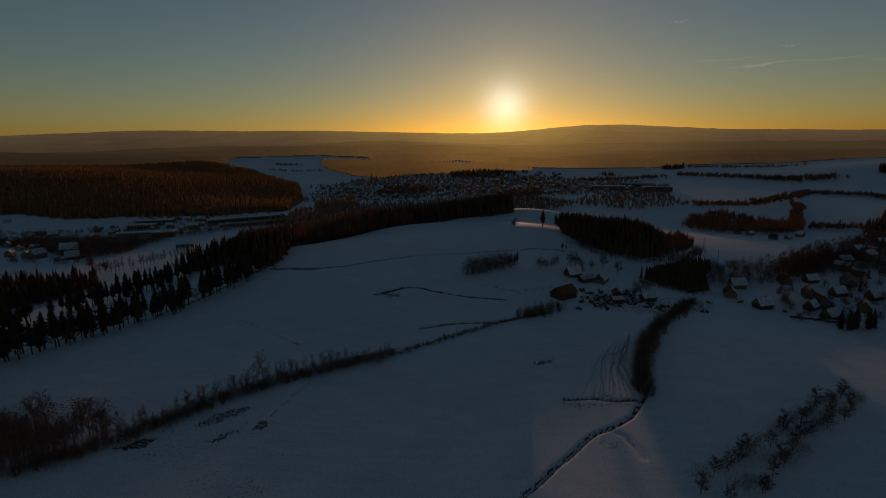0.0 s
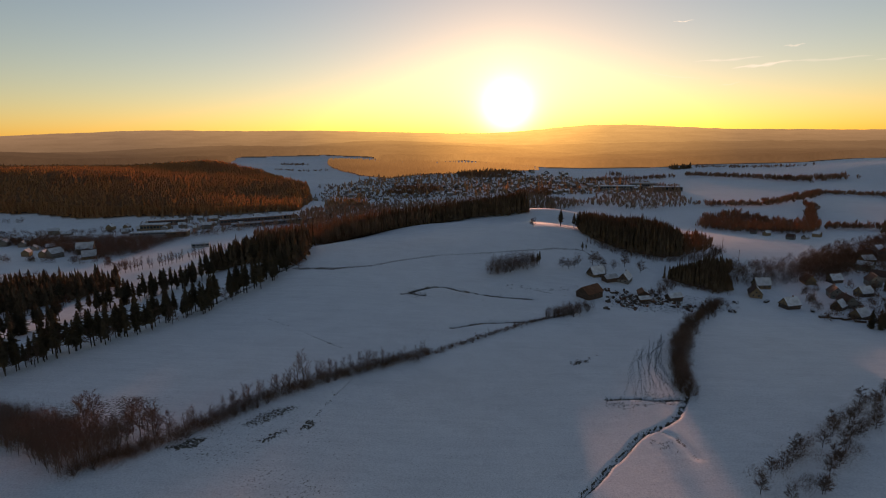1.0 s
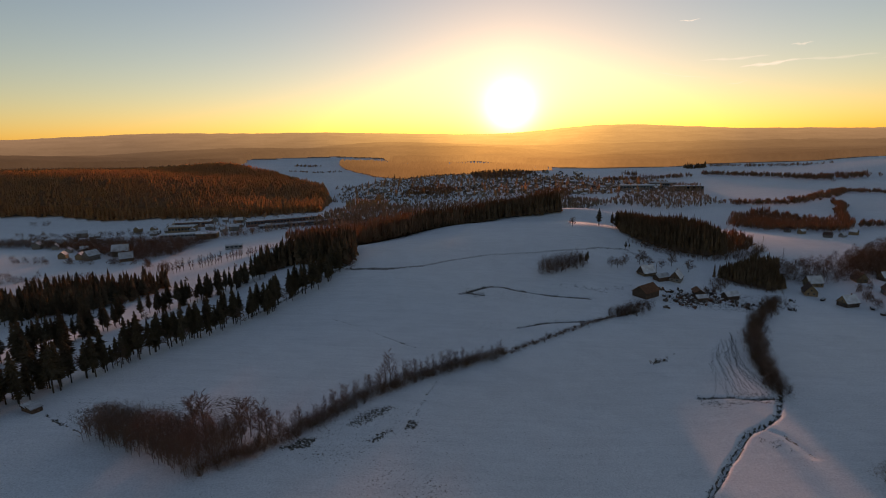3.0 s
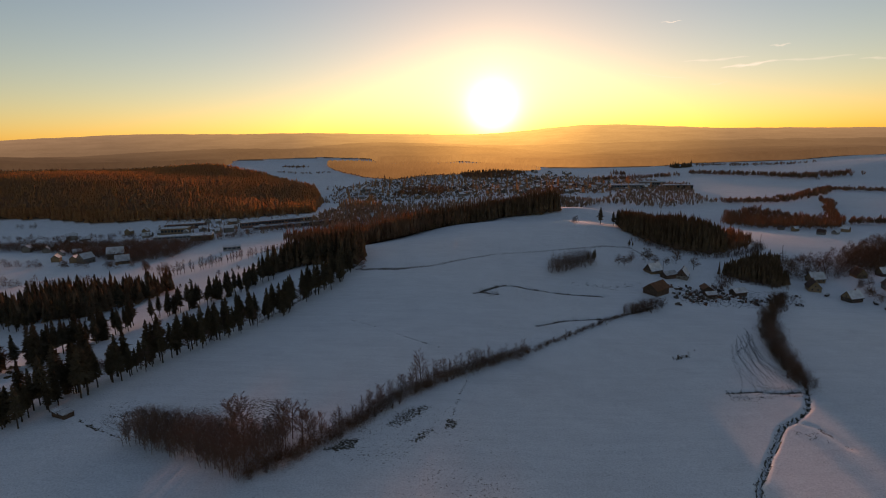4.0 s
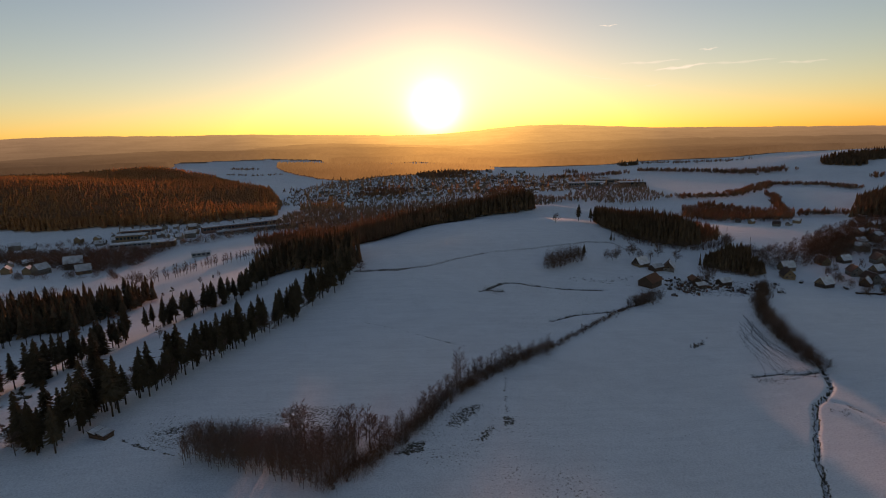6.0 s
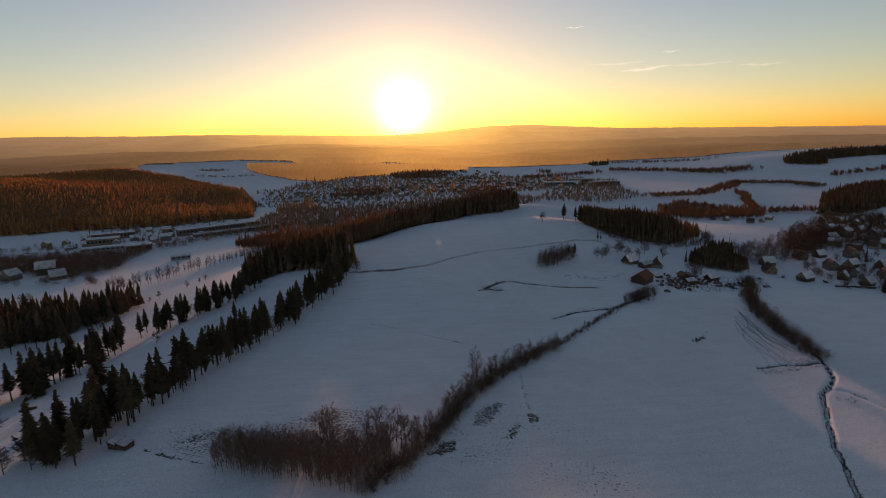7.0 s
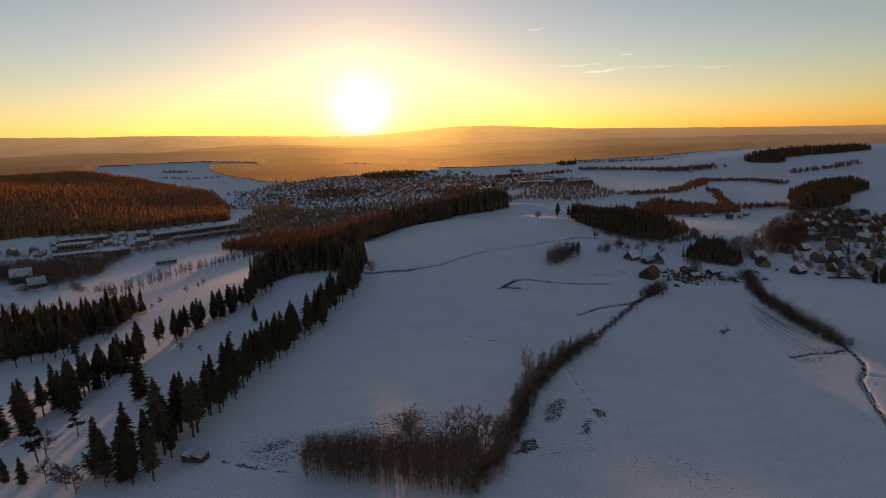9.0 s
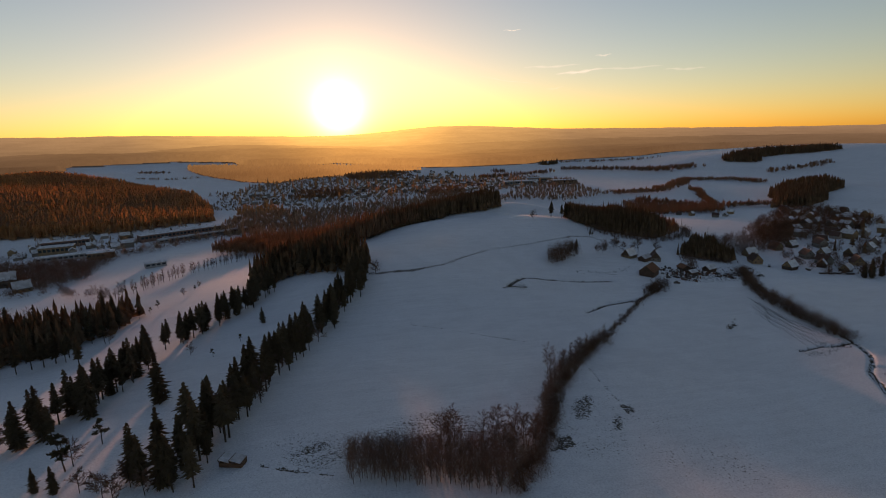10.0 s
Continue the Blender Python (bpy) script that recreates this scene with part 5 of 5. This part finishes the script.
        d.box(L * 0.02, L * 0.02 + 1.0, -y - 0.08, -y, -0.2, 2.0)
        part("door", d, DARK_WOOD, base)
    return tagged(base, label, "house")


def flat_hall(name, L, W, h, wall, label, bays=8):
    """A long low hall with a shallow snowy roof and a band of windows."""
    base = empty(name)
    g = Geo()
    g.box(-L / 2, L / 2, -W / 2, W / 2, -1.5, h)
    part("wall", g, wall, base)
    g = Geo()
    X, Y = L / 2 + 0.4, W / 2 + 0.4
    g.add([(-X, -Y, h), (X, -Y, h), (X, Y, h), (-X, Y, h), (-X, -Y, h + 0.35), (X, -Y, h + 0.35), (X, Y, h + 0.35), (-X, Y, h + 0.35), (-X, 0, h + 1.3), (X, 0, h + 1.3)],
          [(0, 3, 2, 1), (0, 1, 5, 4), (2, 3, 7, 6), (4, 5, 9, 8), (6, 7, 8, 9), (1, 2, 6, 9, 5), (3, 0, 4, 8, 7)])
    part("roof", g, ROOF_SNOW, base, "flat roof under snow")
    for i in range(bays):
        cx = -L / 2 + L * (i + 0.5) / bays
        g = Geo()
        g.box(cx - L / bays * 0.36, cx + L / bays * 0.36, -W / 2 - 0.06, -W / 2 + 0.02, h * 0.45, h * 0.8)
        part("window", g, GLASS, base)
    return tagged(base, label, "building")


def put(ob, x, y, turn, up=0.0, label="", group="", scale=1.0):
    m = Matrix.Translation(at(x, y, up)) @ Matrix.Rotation(radians(turn), 4, "Z")
    if ob.name in placed:
        ob = copy_thing(ob, m)
    else:
        placed.add(ob.name)
        ob.matrix_basis = m
    ob.scale = (scale, scale, scale)
    return tagged(ob, label, "", group)


# the farm
put(gable_house("farmhouse", 13, 9, 2.6, 8.2, OCHRE_WALL, TILE, "old farmhouse with a steep snow-dusted roof", 1, True, True, DARK_WOOD), 82, 333, 24, scale=0.74)
put(gable_house("farmhouse", 14, 9, 3.0, 8.5, RENDER_WALL, TILE, "pale farmhouse with a steep snowy roof and brown gable", 1, True, True, DARK_WOOD), 98, 326, 58, scale=0.74)
put(gable_house("barn", 13.5, 9, 3.6, 7.0, DARK_WOOD, RUSTY, "large weathered wooden barn with a bare rust-brown roof", 1, False, False, None, False), 67, 292, 38, scale=0.95)
put(gable_house("outbuilding", 9, 5, 2.4, 4.0, DARK_WOOD, TILE, "low wooden outbuilding with a snowy roof", 1, False, False), 88, 324, 25)
put(gable_house("outbuilding", 8, 5, 2.4, 4.2, DARK_WOOD, TILE, "low wooden outbuilding with a snowy roof", 1, False, False), 116, 295, 15)
put(gable_house("outbuilding", 7, 5, 2.2, 3.8, DARK_WOOD, RUSTY, "small wooden outbuilding among stacked scrap", 1, False, False), 100, 300, 80)
put(gable_house("outbuilding", 6, 4, 2.2, 3.4, DARK_WOOD, RUSTY, "small wooden outbuilding among stacked scrap", 1, False, False), 96, 288, 10)

# village houses
PALE = gable_house("house", 11, 8.5, 4.6, 8.8, RENDER_WALL, TILE, "pale village house with a snow-covered gable roof", 2)
OCHRE = gable_house("house", 11, 8, 3.2, 7.8, OCHRE_WALL, TILE, "ochre village house with a snow-covered gable roof", 1)
TIMBER = gable_house("house", 10, 7.5, 3.0, 7.2, DARK_WOOD, TILE, "dark timber village house with a snow-covered roof", 1, True, True, OCHRE_WALL)
FAR_HOUSES = [gable_house("house", a, b, c, d, w, TILE, "house with pale walls and a snowy gable roof", 1, True, False, None, None, k % 2 == 0)
              for k, (a, b, c, d, w) in enumerate( ((11, 8, 4.6, 8.4, RENDER_WALL), (12, 9, 5.5, 9.2, OCHRE_WALL), (9, 8, 3.4, 7.4, RENDER_WALL), (14, 10, 6.5, 10, RENDER_WALL)))]
for ob, x, y, turn in [(OCHRE, 172, 312, 72), (TIMBER, 179, 290, 10), (TIMBER, 205, 288, 35), (TIMBER, 203, 270, 20), (PALE, 219, 311, 75), (OCHRE, 222, 340, 80), (TIMBER, 237, 312, 15), (OCHRE, 231, 283, 60),
                       (TIMBER, 240, 341, 10), (PALE, 258, 332, 75), (OCHRE, 186, 330, 5), (TIMBER, 252, 303, 20), (PALE, 213, 293, 80), (OCHRE, 236, 262, 30), (TIMBER, 262, 282, 70), (PALE, 275, 306, 15)]:
    put(ob, x, y, turn + rng.uniform(-6, 6), group="houses of the near village", scale=rng.uniform(0.74, 0.86))


def village(polygon, gap, group, keep=0.8, size=0.72):
    for x, y in scattered(polygon, gap, rng):
        if rng.random() < keep and not inside(x, y, TOWN_GREEN):
            put(rng.choice(FAR_HOUSES), x, y, rng.choice((20, 110)) + rng.uniform(-18, 18), group=group, scale=size * rng.uniform(0.84, 1.16))


village([(270, 330), (300, 315), (420, 380), (440, 470), (380, 490), (345, 440), (300, 400), (262, 372)], 20, "houses of the far village", 0.75)
village([(275, 530), (300, 480), (345, 470), (350, 500), (320, 515), (290, 550)], 17, "houses of the far village", 0.6, 0.55)
village([(-230, 1010), (-120, 930), (0, 960), (120, 960), (300, 910), (380, 960), (330, 1120), (210, 1230), (60, 1330), (-40, 1290), (-110, 1130), (-190, 1130)], 26, "houses of the town", 0.8, 0.72)
village([(90, 1330), (200, 1240), (260, 1260), (330, 1400), (200, 1560), (110, 1490)], 29, "houses of the town", 0.75, 0.72)
village([(-500, 560), (-455, 540), (-400, 480), (-370, 465), (-362, 480), (-400, 520), (-470, 580)], 22, "houses on the valley floor", 0.75)
village([(-520, 650), (-440, 690), (-405, 690), (-410, 660), (-500, 620)], 22, "houses on the valley floor", 0.6)
village([(-420, 640), (-330, 625), (-300, 640), (-240, 690), (-180, 760), (-200, 780), (-300, 730), (-410, 730)], 21, "houses by the works", 0.6)
put(PALE, -355, 497, 20, group="houses on the valley floor", scale=1.25)
put(PALE, -371, 478, 70, group="houses on the valley floor")
put(OCHRE, -334, 470, 30, group="houses on the valley floor")

# the works on the valley floor
put(flat_hall("factory_hall", 30, 16, 8, OCHRE_WALL, "ochre two-storey works hall with a snowy roof"), -373, 655, 8)
put(flat_hall("factory_hall", 44, 14, 7, BRICK, "brick works hall with a snowy roof", 12), -378, 695, 14)
put(flat_hall("factory_hall", 60, 10, 5, CONCRETE, "long low works hall with a snowy roof", 14), -345, 612, 16)
put(flat_hall("factory_hall", 90, 13, 7, BRICK, "long brick works hall with a snowy roof", 22), -262, 697, 28)
put(flat_hall("factory_hall", 100, 9, 4, CONCRETE, "long low shed roof under snow", 20), -235, 680, 28)
put(flat_hall("factory_hall", 22, 14, 6, OCHRE_WALL, "ochre works hall with a snowy roof", 6), -318, 600, 10)
put(flat_hall("town_hall_block", 46, 16, 9, RENDER_WALL, "long pale apartment block in the town", 12), 355, 1010, -18)
put(flat_hall("town_hall_block", 60, 18, 8, CONCRETE, "long pale flat-roofed building in the town", 12), 300, 985, -12)
put(flat_hall("town_hall_block", 46, 20, 8, RENDER_WALL, "long pale flat-roofed building in the town", 12), 370, 935, -10)
put(flat_hall("roadside_shed", 16, 7, 4, CONCRETE, "low grey building beside the valley road", 4), -255, 517, 20)


def slab(geo, corners, thick):
    """A sloping slab on four corners, in order."""
    v = list(corners) + [(x, y, z + thick) for x, y, z in corners]
    geo.add(v, [(0, 3, 2, 1), (4, 5, 6, 7), (0, 1, 5, 4), (1, 2, 6, 5), (2, 3, 7, 6), (3, 0, 4, 7)])


def field_shelter():
    """Low boarded field shelter: posts, board walls and two lean-to roofs side by side, each falling to one end."""
    base = empty("field_shelter")
    for px in (-3.5, -0.05, 3.4):
        for py in (-1.7, 1.7):
            g = Geo()
            g.box(px - 0.09, px + 0.09, py - 0.09, py + 0.09, -0.6, 1.7)
            part("post", g, DARK_WOOD, base)
    for y0, y1 in ((-1.83, -1.79), (1.79, 1.83)):
        for k in range(6):
            g = Geo()
            g.box(-3.55, 3.45, y0, y1, -0.3 + k * 0.31, -0.01 + k * 0.31)
            part("board", g, DARK_WOOD, base)
    for x0 in (-3.6, 3.46):
        for k in range(6):
            g = Geo()
            g.box(x0, x0 + 0.04, -1.75, 1.75, -0.3 + k * 0.31, -0.01 + k * 0.31)
            part("board", g, DARK_WOOD, base)
    for x0 in (-3.7, -0.15):
        g = Geo()
        g.box(x0, x0 + 0.05, -2.0, 2.0, 1.6, 2.5)
        part("riser_board", g, DARK_WOOD, base)
        g, sn = Geo(), Geo()
        slab(g, [(x0 - 0.1, -2.2, 2.52), (x0 + 3.65, -2.2, 1.62), (x0 + 3.65, 2.2, 1.62), (x0 - 0.1, 2.2, 2.52)], 0.08)
        slab(sn, [(x0 + 0.2, -2.1, 2.54), (x0 + 3.5, -2.1, 1.75), (x0 + 3.5, 2.1, 1.75), (x0 + 0.2, 2.1, 2.54)], 0.12)
        roof = part("roof", g, TILE, base)
        part("snow_cover", sn, ROOF_SNOW, roof, "thin layer of snow")
    return tagged(base, "low boarded field shelter with two snowy lean-to roofs", "shelter")


put(field_shelter(), -164.3, 142.4, -25, scale=0.78)


def utility_pole(h):
    base = empty("utility_pole")
    g = Geo()
    g.tube((0, 0, -0.5), (0, 0, h), 0.16, 0.11, 6)
    part("pole", g, DARK_WOOD, base)
    g = Geo()
    g.box(-0.9, 0.9, -0.06, 0.06, h - 0.7, h - 0.55)
    part("crossbar", g, DARK_WOOD, base)
    return tagged(base, "wooden utility pole with a crossbar in snow", "pole")


POLE = utility_pole(8.5)
for x, y in [(215, 437), (205, 393), (87, 330)]:
    put(POLE, x, y, rng.uniform(0, 90), group="utility poles")


def lattice_mast(h):
    base = empty("lattice_mast")
    for a in range(3):
        g = Geo()
        c, s = math.cos(a * 2.094), math.sin(a * 2.094)
        g.tube((c * 1.2, s * 1.2, -0.5), (c * 0.4, s * 0.4, h), 0.16, 0.12, 4)
        part("leg", g, METAL, base)
    for k in range(int(h / 2.5)):
        z0, z1 = k * 2.5, k * 2.5 + 2.5
        for a in range(3):
            r0, r1 = 1.2 - 0.8 * z0 / h, 1.2 - 0.8 * z1 / h
            g = Geo()
            g.tube((math.cos(a * 2.094) * r0, math.sin(a * 2.094) * r0, z0), (math.cos((a + 1) * 2.094) * r1, math.sin((a + 1) * 2.094) * r1, z1), 0.08, 0.08, 3)
            part("brace", g, METAL, base)
    g = Geo()
    g.tube((0, 0, h - 3), (0, 0, h + 2), 0.6, 0.5, 6)
    part("antenna", g, METAL, base)
    return tagged(base, "grey lattice radio mast by the works", "mast")


put(lattice_mast(26), -180, 745, 0)

# the farmyard's clutter
for k in range(64):
    x, y = 100 + rng.gauss(0, 17), 289 + rng.gauss(0, 8)
    if math.hypot(x - 63, y - 292) < 13 or y < 272:
        continue
    base = empty("scrap_heap")
    for _ in range(rng.randint(4, 8)):
        a, b, c = rng.gauss(0, 1.0), rng.gauss(0, 1.0), rng.uniform(0.0, 0.4)
        l, w, h = rng.uniform(0.5, 2.2), rng.uniform(0.3, 1.0), rng.uniform(0.3, 1.1)
        g = Geo()
        g.add([(-l / 2, -w / 2, -0.5), (l / 2, -w / 2, -0.5), (l / 2, w / 2, -0.5), (-l / 2, w / 2, -0.5), (-l * 0.42, -w * 0.4, h), (l * 0.45, -w * 0.36, h * 0.9), (l * 0.4, w * 0.42, h), (-l * 0.46, w * 0.4, h * 1.1)],
              [(0, 3, 2, 1), (4, 5, 6, 7), (0, 1, 5, 4), (1, 2, 6, 5), (2, 3, 7, 6), (3, 0, 4, 7)])
        piece = part("stacked_piece", g, rng.choice((JUNK, JUNK, DARK_WOOD, RUSTY)), base)
        piece.matrix_basis = Matrix.Translation((a, b, c)) @ Matrix.Rotation(rng.uniform(0, 3.14), 4, "Z")
    g = Geo()
    g.tube((0.2, 0.1, 0.5), (0.2, 0.1, 1.2), rng.uniform(0.7, 1.2), 0.35, 7)
    part("snow_cover", g, ROOF_SNOW, base, "patchy snow")
    base.matrix_basis = Matrix.Translation(at(x, y)) @ Matrix.Rotation(rng.uniform(0, 6.28), 4, "Z")
    tagged(base, "heap of timber and scrap under patchy snow", "heap", "heaps in the farmyard")



def timber_stack(n):
    base = empty("timber_stack")
    for k in range(n):
        g = Geo()
        g.tube((-2.4, (k % 4) * 0.42 - 0.6, 0.2 + 0.36 * (k // 4)), (2.4 + rng.uniform(-0.3, 0.3), (k % 4) * 0.42 - 0.6, 0.2 + 0.36 * (k // 4)), 0.2, 0.18, 6)
        part("log", g, DARK_WOOD, base)
    g = Geo()
    g.box(-2.3, 2.3, -0.75, 0.75, 0.3 + 0.36 * ((n - 1) // 4), 0.48 + 0.36 * ((n - 1) // 4))
    part("snow_cover", g, ROOF_SNOW, base, "layer of snow")
    return tagged(base, "stack of logs under snow at the village edge", "log stack")


STACK = timber_stack(12)
for x, y, turn in [(186, 272, -8), (191, 270, -5), (195, 268, 12), (199, 264, -20), (172, 300, 40), (188, 284, 60), (84, 301, 10), (106, 305, 70), (90, 296, 30)]:
    put(STACK, x, y, turn, group="log stacks")
